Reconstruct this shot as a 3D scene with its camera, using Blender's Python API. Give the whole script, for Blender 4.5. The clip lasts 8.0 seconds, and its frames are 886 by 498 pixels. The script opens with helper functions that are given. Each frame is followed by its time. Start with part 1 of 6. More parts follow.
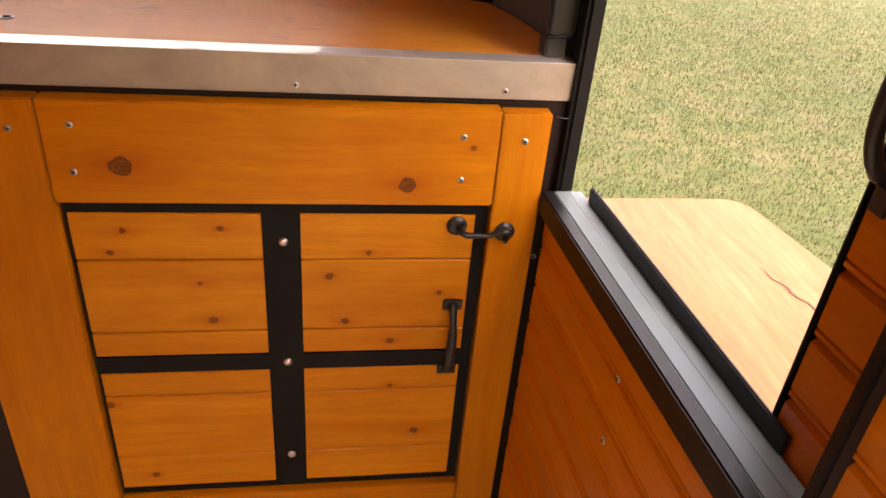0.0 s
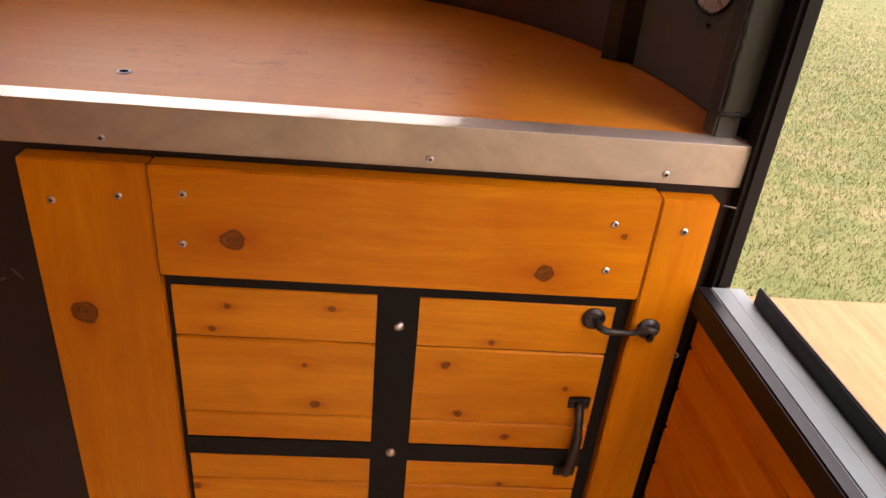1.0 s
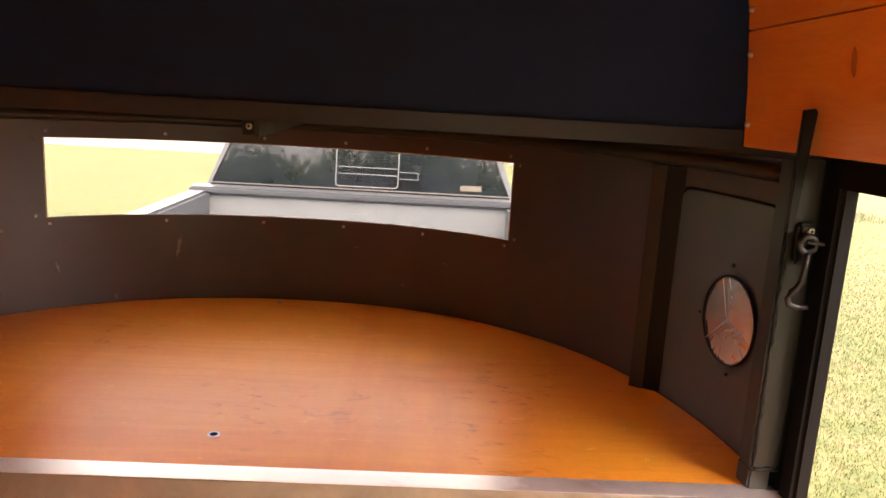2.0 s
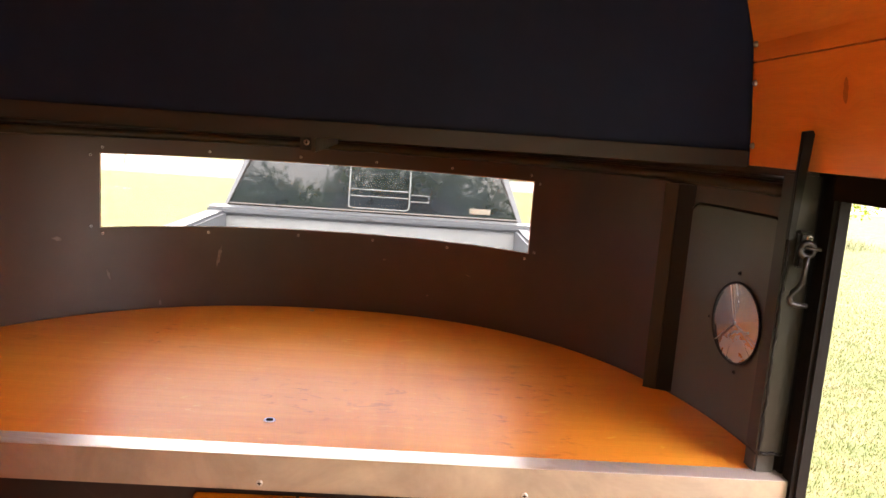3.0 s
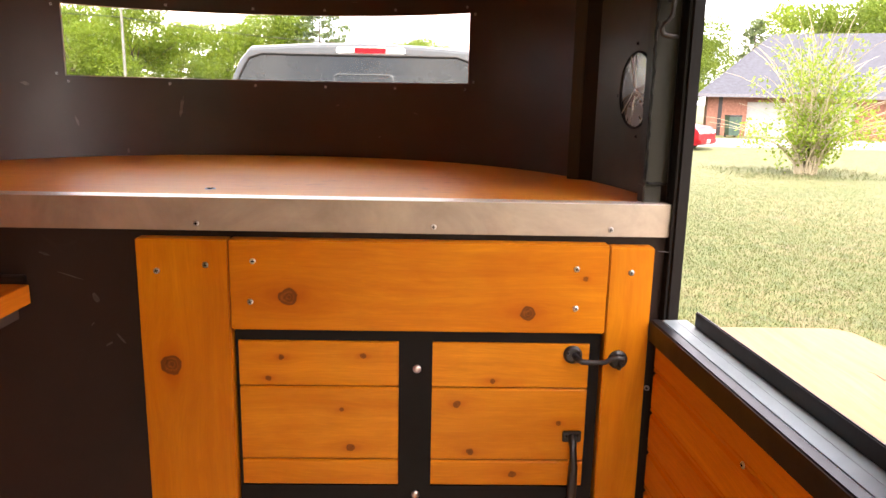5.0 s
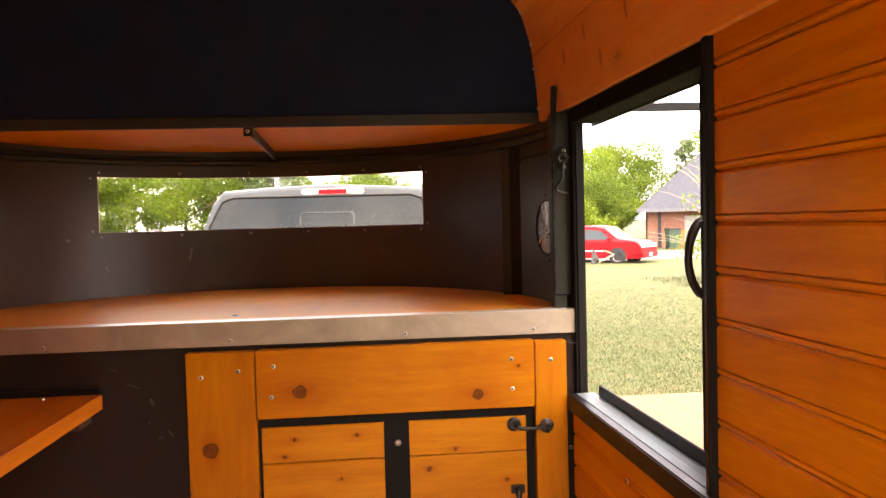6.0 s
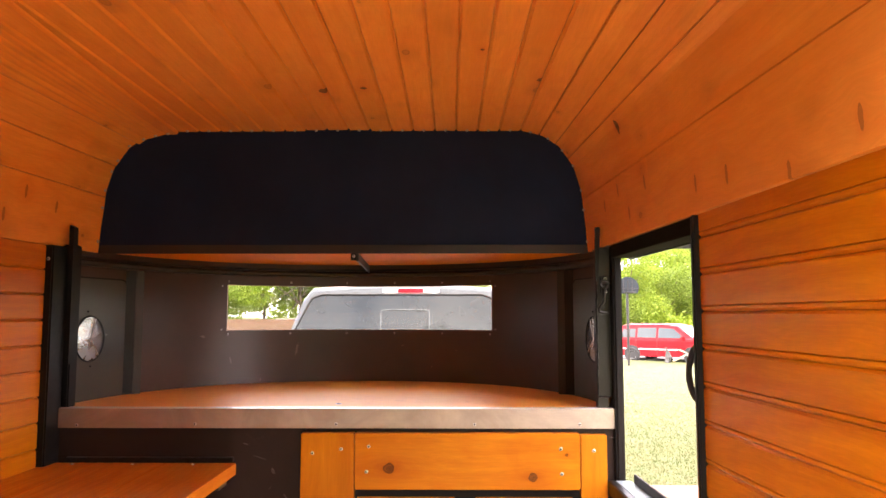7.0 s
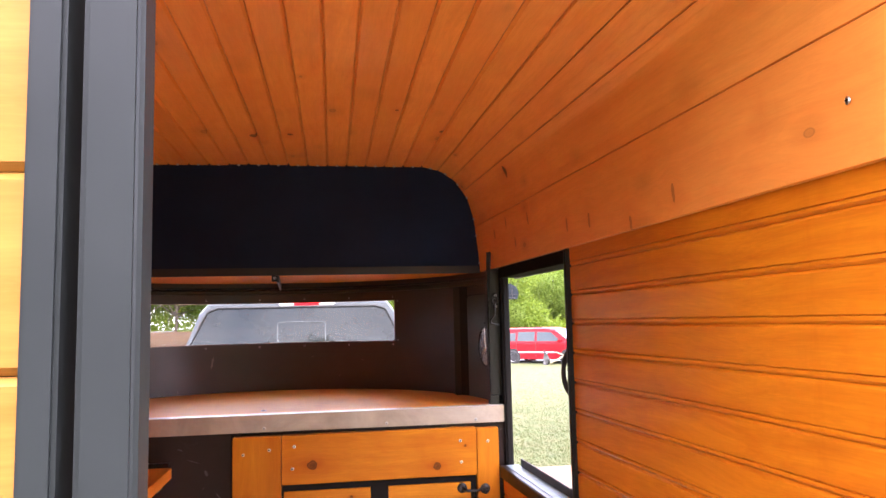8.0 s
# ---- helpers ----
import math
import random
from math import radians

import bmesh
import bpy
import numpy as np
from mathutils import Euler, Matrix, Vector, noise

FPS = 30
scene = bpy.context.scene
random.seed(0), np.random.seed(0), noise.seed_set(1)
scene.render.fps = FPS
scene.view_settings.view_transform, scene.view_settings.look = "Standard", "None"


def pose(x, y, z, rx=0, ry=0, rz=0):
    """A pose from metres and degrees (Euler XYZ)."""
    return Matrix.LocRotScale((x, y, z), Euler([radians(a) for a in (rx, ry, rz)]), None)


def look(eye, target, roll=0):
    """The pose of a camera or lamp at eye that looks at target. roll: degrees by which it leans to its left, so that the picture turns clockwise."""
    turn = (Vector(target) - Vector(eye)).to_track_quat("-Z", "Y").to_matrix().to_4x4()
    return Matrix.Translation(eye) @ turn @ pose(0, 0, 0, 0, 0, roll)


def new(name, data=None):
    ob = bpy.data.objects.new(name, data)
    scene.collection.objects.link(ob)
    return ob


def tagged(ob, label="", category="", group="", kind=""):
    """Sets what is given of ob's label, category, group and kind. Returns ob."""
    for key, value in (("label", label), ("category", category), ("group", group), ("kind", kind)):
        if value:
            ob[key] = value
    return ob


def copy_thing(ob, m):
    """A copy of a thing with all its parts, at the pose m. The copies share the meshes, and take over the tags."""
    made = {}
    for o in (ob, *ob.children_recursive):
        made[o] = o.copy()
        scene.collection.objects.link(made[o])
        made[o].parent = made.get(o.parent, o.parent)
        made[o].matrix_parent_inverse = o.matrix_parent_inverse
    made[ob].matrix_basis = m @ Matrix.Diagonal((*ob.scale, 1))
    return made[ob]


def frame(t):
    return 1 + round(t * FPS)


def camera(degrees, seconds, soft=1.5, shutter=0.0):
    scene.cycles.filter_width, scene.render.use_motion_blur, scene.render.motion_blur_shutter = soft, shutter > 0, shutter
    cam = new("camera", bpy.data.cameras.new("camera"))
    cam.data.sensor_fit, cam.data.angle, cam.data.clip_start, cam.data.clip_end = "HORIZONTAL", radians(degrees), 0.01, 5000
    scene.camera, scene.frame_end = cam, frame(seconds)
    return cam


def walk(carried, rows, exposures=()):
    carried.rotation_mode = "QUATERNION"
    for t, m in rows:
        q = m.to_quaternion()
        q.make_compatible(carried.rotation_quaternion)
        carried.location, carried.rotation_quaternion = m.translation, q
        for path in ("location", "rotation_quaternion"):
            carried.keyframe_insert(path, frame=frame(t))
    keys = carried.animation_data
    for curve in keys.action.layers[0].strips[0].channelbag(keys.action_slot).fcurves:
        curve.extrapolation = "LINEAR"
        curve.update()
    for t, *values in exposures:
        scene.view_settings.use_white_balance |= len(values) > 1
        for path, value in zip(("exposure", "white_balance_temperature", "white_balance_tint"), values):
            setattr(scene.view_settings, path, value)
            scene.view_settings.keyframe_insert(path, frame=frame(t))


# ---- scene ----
cam = camera(62.9, 8.0)
PATH = [
    (0, (0.527, -1.15, 1.297), (0.836, 0.541, 0.275), 5.2),
    (0.5, (0.461, -1.083, 1.285), (0.704, 0.624, 0.271), 5.6),
    (1, (0.424, -0.959, 1.304), (0.565, 0.782, 0.33), 5.5),
    (1.2, (0.397, -0.907, 1.337), (0.531, 0.863, 0.416), 5.5),
    (1.5, (0.35, -0.943, 1.426), (0.47, 0.928, 0.728), 4.9),
    (1.7, (0.336, -0.976, 1.495), (0.435, 0.94, 0.933), 3.8),
    (2, (0.323, -1.021, 1.545), (0.409, 0.939, 1.156), 3.4),
    (2.2, (0.313, -1.063, 1.562), (0.43, 0.908, 1.248), 3.0),
    (3.3, (0.239, -1.204, 1.484), (0.274, 0.77, 1.162), 5.2),
    (3.5, (0.248, -1.238, 1.449), (0.24, 0.731, 1.097), 5.5),
    (4, (0.26, -1.325, 1.407), (0.251, 0.618, 0.935), 4.6),
    (4.2, (0.296, -1.336, 1.379), (0.284, 0.6, 0.878), 4.0),
    (5.3, (0.472, -1.461, 1.119), (0.579, 0.511, 0.8), -0.5),
    (5.5, (0.472, -1.596, 1.133), (0.624, 0.384, 0.895), -1.7),
    (5.7, (0.458, -1.74, 1.153), (0.641, 0.245, 0.994), -2.2),
    (6, (0.409, -1.933, 1.204), (0.583, 0.058, 1.129), -1.5),
    (6.2, (0.373, -2.047, 1.21), (0.513, -0.052, 1.2), -0.5),
    (6.5, (0.39, -2.207, 1.21), (0.439, -0.209, 1.278), 0.4),
    (7, (0.391, -2.449, 1.271), (0.371, -0.457, 1.45), -0.0),
    (7.2, (0.35, -2.534, 1.26), (0.363, -0.547, 1.483), -0.4),
    (7.5, (0.298, -2.653, 1.293), (0.389, -0.669, 1.523), -0.9),
    (7.7, (0.278, -2.726, 1.281), (0.444, -0.748, 1.524), -1.0),
    (8, (0.268, -2.846, 1.297), (0.57, -0.879, 1.492), -1.3),
]
EXPOSURES = [(0.0, 1.56, 8000, 28), (0.5, 1.48, 8100, 33), (1.0, 1.52, 8000, 30), (1.5, 1.66, 7700, 26), (2.0, 2.12, 8000, 29), (3.5, 2.46, 7200, 23), (4.2, 2.28, 7300, 23), (5.5, 1.84, 7400, 23), (6.0, 1.86, 8000, 24), (6.5, 2.18, 8200, 25), (7.0, 2.38, 7300, 26), (7.5, 2.38, 6400, 29), (8.0, 2.10, 6250, 31)]
walk(cam, [(t, look(eye, target, roll)) for t, eye, target, roll in PATH], EXPOSURES)

# ---- light ----
SUN_ELEV, SUN_AZ = 56.0, 172.0   # azimuth clockwise from +y
world = bpy.data.worlds.new("sky")
scene.world = world
world.use_nodes = True
wn = world.node_tree.nodes
sky = wn.new("ShaderNodeTexSky")
sky.sky_type = 'NISHITA'
sky.sun_disc = False
sky.sun_elevation, sky.sun_rotation = radians(SUN_ELEV), radians(SUN_AZ)
sky.dust_density, sky.air_density, sky.ozone_density = 2.5, 1.0, 1.0
haze = wn.new("ShaderNodeHueSaturation")
haze.inputs["Saturation"].default_value = 0.40
haze.inputs["Value"].default_value = 1.2
world.node_tree.links.new(sky.outputs[0], haze.inputs["Color"])
wtc, cloud, cramp, cmix = wn.new("ShaderNodeTexCoord"), wn.new("ShaderNodeTexNoise"), wn.new("ShaderNodeValToRGB"), wn.new("ShaderNodeMix")
cloud.inputs["Scale"].default_value, cloud.inputs["Detail"].default_value, cloud.inputs["Distortion"].default_value = 3.0, 7.0, 0.5
cramp.color_ramp.elements[0].position, cramp.color_ramp.elements[0].color = 0.40, (4.0, 4.9, 6.6, 1)
cramp.color_ramp.elements[1].position, cramp.color_ramp.elements[1].color = 0.58, (15.5, 15.3, 15.2, 1)
cmix.data_type, cmix.blend_type = 'RGBA', 'ADD'
cmix.inputs[0].default_value = 1.0
world.node_tree.links.new(wtc.outputs["Generated"], cloud.inputs["Vector"])
world.node_tree.links.new(cloud.outputs[0], cramp.inputs[0])
world.node_tree.links.new(haze.outputs[0], cmix.inputs[6])
world.node_tree.links.new(cramp.outputs[0], cmix.inputs[7])
world.node_tree.links.new(cmix.outputs[2], wn["Background"].inputs[0])
wn["Background"].inputs[1].default_value = 0.15
sun = bpy.data.lights.new("sun", 'SUN')
sun.energy, sun.angle, sun.color = 1.7, radians(20), (1.0, 0.95, 0.86)
sun_ob = new("sun", sun)
sd = Vector((math.sin(radians(SUN_AZ)) * math.cos(radians(SUN_ELEV)), math.cos(radians(SUN_AZ)) * math.cos(radians(SUN_ELEV)), math.sin(radians(SUN_ELEV))))
sun_ob.matrix_world = look(sd * 30, (0, 0, 0))


# ---- materials ----
class Nodes:
    """Short way to write node trees."""
    def __init__(self, name, rough=0.5, metal=0.0):
        self.mat = bpy.data.materials.new(name)
        self.mat.use_nodes = True
        self.t = self.mat.node_tree
        self.b = self.t.nodes["Principled BSDF"]
        self.b.inputs["Roughness"].default_value = rough
        self.b.inputs["Metallic"].default_value = metal

    def n(self, kind, **kw):
        nd = self.t.nodes.new(kind)
        for k, v in kw.items():
            if k == "operation":
                nd.operation = v
            elif k == "blend":
                nd.data_type, nd.blend_type = 'RGBA', v
            elif k == "feature":
                nd.feature = v
        return nd

    def link(self, a, b):
        self.t.links.new(a, b)

    def set(self, nd, **kw):
        for k, v in kw.items():
            nd.inputs[k.replace("_", " ")].default_value = v
        return nd

    def coords(self, scale, spread=7.0, island=False, src=None):
        """Object coordinates, shifted piece by piece, scaled."""
        src = src or self.n("ShaderNodeTexCoord").outputs["Object"]
        rnd = self.n("ShaderNodeNewGeometry").outputs["Random Per Island"] if island else self.n("ShaderNodeObjectInfo").outputs["Random"]
        mul = self.n("ShaderNodeMath", operation='MULTIPLY')
        self.link(rnd, mul.inputs[0])
        mul.inputs[1].default_value = spread
        add = self.n("ShaderNodeVectorMath", operation='ADD')
        self.link(src, add.inputs[0])
        self.link(mul.outputs[0], add.inputs[1])
        sc = self.n("ShaderNodeVectorMath", operation='MULTIPLY')
        self.link(add.outputs[0], sc.inputs[0])
        sc.inputs[1].default_value = scale
        return sc.outputs[0], rnd

    def noise(self, vec, scale, detail=4, rough=0.55, distort=0.0):
        nd = self.n("ShaderNodeTexNoise")
        self.link(vec, nd.inputs["Vector"])
        self.set(nd, Scale=scale, Detail=detail, Roughness=rough, Distortion=distort)
        return nd.outputs[0]

    def ramp(self, fac, stops):
        r = self.n("ShaderNodeValToRGB")
        self.link(fac, r.inputs[0])
        e = r.color_ramp.elements
        while len(e) < len(stops):
            e.new(0.5)
        for el, (p, c) in zip(e, stops):
            el.position = p
            el.color = (*c, 1) if len(c) == 3 else c
        return r.outputs[0]

    def mix(self, fac, a, b, blend='MIX'):
        m = self.n("ShaderNodeMix", blend=blend)
        for sock, v in ((m.inputs[0], fac), (m.inputs[6], a), (m.inputs[7], b)):
            if isinstance(v, (int, float)):
                sock.default_value = v
            elif isinstance(v, tuple):
                sock.default_value = (*v, 1)
            else:
                self.link(v, sock)
        return m.outputs[2]

    def math(self, op, a, b=0.0):
        m = self.n("ShaderNodeMath", operation=op)
        for sock, v in ((m.inputs[0], a), (m.inputs[1], b)):
            if isinstance(v, (int, float)):
                sock.default_value = v
            else:
                self.link(v, sock)
        return m.outputs[0]

    def bump(self, h, strength=0.2, dist=0.002):
        b = self.n("ShaderNodeBump")
        self.set(b, Strength=strength, Distance=dist)
        self.link(h, b.inputs["Height"])
        self.link(b.outputs[0], self.b.inputs["Normal"])

    def color(self, c):
        if isinstance(c, tuple):
            self.b.inputs["Base Color"].default_value = (*c, 1)
        else:
            self.link(c, self.b.inputs["Base Color"])
        return self.mat


def pine(name, light, dark, along="x", rough=0.42, island=False, knots=(), spread=7.0, knotty=0.5, coat=0.02, flat="y", keep=0.5, kscale=1.0, grain=0.40, wear=0.0, spec=0.18, coat_rough=0.22):
    """Stained pine boards: long grain along one axis, small knots, blotchy stain."""
    m = Nodes(name, rough)
    st = {"x": (0.35, 6.0, 6.0), "y": (6.0, 0.35, 6.0), "z": (6.0, 6.0, 0.35)}[along]
    tc = m.n("ShaderNodeTexCoord")
    pos, ks = tc.outputs["Object"], []
    across = tuple(0.0 if a == along else 1.0 for a in "xyz")
    for kt in knots:
        centre, stretch, r = kt[:3]
        nz = m.n("ShaderNodeTexNoise")
        m.set(nz, Scale=0.5 / r, Detail=2.0)
        m.link(tc.outputs["Object"], nz.inputs["Vector"])
        nsc = m.n("ShaderNodeVectorMath", operation='SCALE')
        m.link(nz.outputs["Color"], nsc.inputs[0])
        nsc.inputs["Scale"].default_value = r * 1.1
        wob = m.n("ShaderNodeVectorMath", operation='ADD')
        m.link(tc.outputs["Object"], wob.inputs[0])
        m.link(nsc.outputs[0], wob.inputs[1])
        off = m.n("ShaderNodeVectorMath", operation='SUBTRACT')
        m.link(wob.outputs[0], off.inputs[0])
        off.inputs[1].default_value = tuple(q + r * 0.55 for q in centre)
        sc = m.n("ShaderNodeVectorMath", operation='MULTIPLY')
        m.link(off.outputs[0], sc.inputs[0])
        sc.inputs[1].default_value = stretch
        ln = m.n("ShaderNodeVectorMath", operation='LENGTH')
        m.link(sc.outputs[0], ln.inputs[0])
        k = m.math('DIVIDE', ln.outputs["Value"], r)
        # a second, longer measure along the grain for the reddish flare
        sl = m.n("ShaderNodeVectorMath", operation='MULTIPLY')
        m.link(sc.outputs[0], sl.inputs[0])
        sl.inputs[1].default_value = tuple(0.45 if a == along else 1.0 for a in "xyz")
        l2 = m.n("ShaderNodeVectorMath", operation='LENGTH')
        m.link(sl.outputs[0], l2.inputs[0])
        k2 = m.math('DIVIDE', l2.outputs["Value"], r)
        ks.append((k, k2))
        # grain lines part round the knot
        fall = m.math('EXPONENT', m.math('MULTIPLY', m.math('MULTIPLY', k2, k2), -0.22))
        push = m.n("ShaderNodeVectorMath", operation='SCALE')
        m.link(off.outputs[0], push.inputs[0])
        m.link(m.math('MULTIPLY', fall, -0.85), push.inputs["Scale"])
        msk = m.n("ShaderNodeVectorMath", operation='MULTIPLY')
        m.link(push.outputs[0], msk.inputs[0])
        msk.inputs[1].default_value = tuple(c * (1.0 if w else 0.0) for c, w in zip(across, stretch))
        ad = m.n("ShaderNodeVectorMath", operation='ADD')
        m.link(pos, ad.inputs[0])
        m.link(msk.outputs[0], ad.inputs[1])
        pos = ad.outputs[0]
    # slow wander of the grain across the board
    wv = m.n("ShaderNodeVectorMath", operation='MULTIPLY')
    m.link(tc.outputs["Object"], wv.inputs[0])
    wv.inputs[1].default_value = tuple(1.6 if a == along else 5.0 for a in "xyz")
    wz = m.n("ShaderNodeTexNoise")
    m.set(wz, Scale=1.0, Detail=2.0)
    m.link(wv.outputs[0], wz.inputs["Vector"])
    wo = m.n("ShaderNodeVectorMath", operation='MULTIPLY')
    m.link(wz.outputs["Color"], wo.inputs[0])
    wo.inputs[1].default_value = tuple(0.0 if a == along else 0.075 for a in "xyz")
    wa2 = m.n("ShaderNodeVectorMath", operation='ADD')
    m.link(pos, wa2.inputs[0])
    m.link(wo.outputs[0], wa2.inputs[1])
    pos = wa2.outputs[0]
    v, rnd = m.coords(st, spread, island, pos)
    kn = {"x": [4.2, 7.5, 7.5], "y": [7.5, 4.2, 7.5], "z": [7.5, 7.5, 4.2]}[along]
    kn = [c * kscale for c in kn]
    if flat:
        kn["xyz".index(flat)] = 0.0
    v2, _ = m.coords(tuple(kn), spread, island)
    g1 = m.noise(v, 3.2, 5, 0.6, 0.6)
    g2 = m.noise(v, 15.0, 4, 0.6, 0.5)
    g3 = m.noise(v, 46.0, 3, 0.65, 0.3)
    col = m.ramp(g1, [(0.30, dark), (0.52, tuple((a + b) / 2 for a, b in zip(light, dark))), (0.74, light)])
    late = tuple(c * 0.52 for c in dark)
    q2, q3 = 0.42 * grain, 0.36 * grain
    col = m.mix(m.ramp(g2, [(0.44, (0, 0, 0)), (0.60, (q2, q2, q2)), (0.66, (0, 0, 0))]), col, late)
    col = m.mix(m.ramp(g3, [(0.46, (0, 0, 0)), (0.64, (q3, q3, q3))]), col, late)
    col = m.mix(m.ramp(g3, [(0.30, (q3, q3, q3)), (0.44, (0, 0, 0))]), col, tuple(min(1.0, c * 1.35) for c in light))
    blot = m.noise(tc.outputs["Object"], 2.3, 3, 0.5)
    col = m.mix(m.ramp(blot, [(0.38, (0, 0, 0)), (0.70, (0.36, 0.36, 0.36))]), col, (dark[0] * 0.78, dark[1] * 0.60, dark[2] * 0.6))
    blot2 = m.noise(v2, 1.7, 3, 0.6, 0.4)
    col = m.mix(m.ramp(blot2, [(0.55, (0, 0, 0)), (0.78, (0.40, 0.40, 0.40))]), col, (dark[0] * 0.85, dark[1] * 0.62, dark[2] * 0.5))
    # piece to piece tone
    col = m.mix(m.math('MULTIPLY', rnd, 0.38), col, tuple(c * 0.75 for c in dark))
    vor = m.n("ShaderNodeTexVoronoi", feature='F1')
    m.link(v2, vor.inputs["Vector"])
    m.set(vor, Scale=1.0)
    pick = m.n("ShaderNodeSeparateColor")
    m.link(vor.outputs["Color"], pick.inputs[0])
    sel = m.math('LESS_THAN', pick.outputs[0], keep)
    size = m.math('ADD', m.math('MULTIPLY', pick.outputs[1], 0.9), 0.45)
    kd = m.math('DIVIDE', vor.outputs["Distance"], size)
    ring = m.ramp(kd, [(0.0, (0.72, 0.72, 0.72)), (0.045, (0.62, 0.62, 0.62)), (0.062, (0.95, 0.95, 0.95)), (0.078, (0.30, 0.30, 0.30)), (0.30, (0, 0, 0))])
    col = m.mix(m.math('MULTIPLY', m.math('MULTIPLY', ring, knotty), sel), col, (0.13, 0.032, 0.006))
    for (k, k2), kt in zip(ks, knots):
        amt = kt[3] if len(kt) > 3 else 1.0
        halo = m.ramp(m.math('DIVIDE', k2, 4.2), [(0.15, (0.70, 0.70, 0.70)), (0.36, (0.26, 0.26, 0.26)), (1.0, (0, 0, 0))])
        col = m.mix(m.math('MULTIPLY', halo, amt), col, (dark[0] * 0.72, dark[1] * 0.48, dark[2] * 0.5))
        core = m.ramp(m.math('DIVIDE', k, 1.12), [(0.0, (0.95, 0.95, 0.95)), (0.66, (0.88, 0.88, 0.88)), (0.86, (0.45, 0.45, 0.45)), (0.98, (0, 0, 0))])
        rings = m.ramp(m.math('ADD', m.math('MULTIPLY', m.math('SINE', m.math('MULTIPLY', k, 17.0)), 0.09), g3), [(0.32, (0.165, 0.046, 0.005)), (0.52, (0.10, 0.027, 0.003)), (0.70, (0.055, 0.015, 0.002))])
        col = m.mix(m.math('MULTIPLY', core, amt), col, rings)
        rim = m.ramp(m.math('DIVIDE', k, 1.12), [(0.66, (0, 0, 0)), (0.84, (0.8, 0.8, 0.8)), (0.90, (0.7, 0.7, 0.7)), (1.0, (0, 0, 0))])
        col = m.mix(m.math('MULTIPLY', rim, amt), col, (0.075, 0.021, 0.003))
    if wear:
        wn_ = m.n("ShaderNodeVectorMath", operation='MULTIPLY')
        m.link(tc.outputs["Object"], wn_.inputs[0])
        wn_.inputs[1].default_value = (16.0, 30.0, 1.0)
        wa = m.noise(wn_.outputs[0], 1.0, 5, 0.65, 0.8)
        wb_ = m.noise(tc.outputs["Object"], 2.6, 3, 0.5)
        wf = m.math('MULTIPLY', m.ramp(wa, [(0.57, (0, 0, 0)), (0.66, (1, 1, 1))]), m.ramp(wb_, [(0.50, (0, 0, 0)), (0.66, (wear, wear, wear))]))
        col = m.mix(wf, col, (dark[0] * 0.62, dark[1] * 0.52, dark[2] * 0.6))
        lf = m.math('MULTIPLY', m.ramp(wa, [(0.30, (1, 1, 1)), (0.37, (0, 0, 0))]), wear * 0.6)
        col = m.mix(lf, col, (min(1, light[0] * 1.0), light[1] * 1.5, light[2] * 2.5))
    m.bump(m.math('ADD', g2, m.math('MULTIPLY', g1, 0.6)), 0.12, 0.0015)
    m.b.inputs["Coat Weight"].default_value = coat
    m.b.inputs["Coat Roughness"].default_value = coat_rough
    m.b.inputs["Specular IOR Level"].default_value = spec
    rr = m.math('ADD', m.math('MULTIPLY', g2, 0.18), rough - 0.06)
    m.link(rr, m.b.inputs["Roughness"])
    return m.color(col)


def painted(name, base, rough=0.42, worn=0.25, scale=9.0, sheen=0.35):
    """Painted steel: faint runs, dust and scuffs."""
    m = Nodes(name, rough)
    tc = m.n("ShaderNodeTexCoord")
    big = m.noise(tc.outputs["Object"], 2.2, 4, 0.6)
    fine = m.noise(tc.outputs["Object"], scale * 6, 3, 0.6)
    col = m.ramp(big, [(0.3, tuple(c * 0.75 for c in base)), (0.75, tuple(c * 1.35 for c in base))])
    scuff = m.noise(tc.outputs["Object"], scale, 6, 0.7, 1.2)
    col = m.mix(m.math('MULTIPLY', m.ramp(scuff, [(0.66, (0, 0, 0)), (0.80, (1, 1, 1))]), worn), col, (0.16, 0.13, 0.12))
    m.bump(fine, 0.08, 0.001)
    m.b.inputs["Specular IOR Level"].default_value = sheen
    m.link(m.math('ADD', m.math('MULTIPLY', scuff, 0.28), rough - 0.14), m.b.inputs["Roughness"])
    return m.color(col)


def metal(name, base, rough=0.3, along=(1.0, 30.0, 30.0), smear=0.5):
    m = Nodes(name, rough, 1.0)
    tc = m.n("ShaderNodeTexCoord")
    sc = m.n("ShaderNodeVectorMath", operation='MULTIPLY')
    m.link(tc.outputs["Object"], sc.inputs[0])
    sc.inputs[1].default_value = along
    br = m.noise(sc.outputs[0], 9.0, 4, 0.6)
    cl = m.noise(tc.outputs["Object"], 5.0, 5, 0.65, 0.8)
    col = m.mix(m.ramp(cl, [(0.4, (0, 0, 0)), (0.72, (smear, smear, smear))]), base, tuple(c * 0.6 for c in base))
    m.link(m.math('ADD', m.math('MULTIPLY', cl, 0.35), rough - 0.12), m.b.inputs["Roughness"])
    m.bump(br, 0.05, 0.0006)
    return m.color(col)


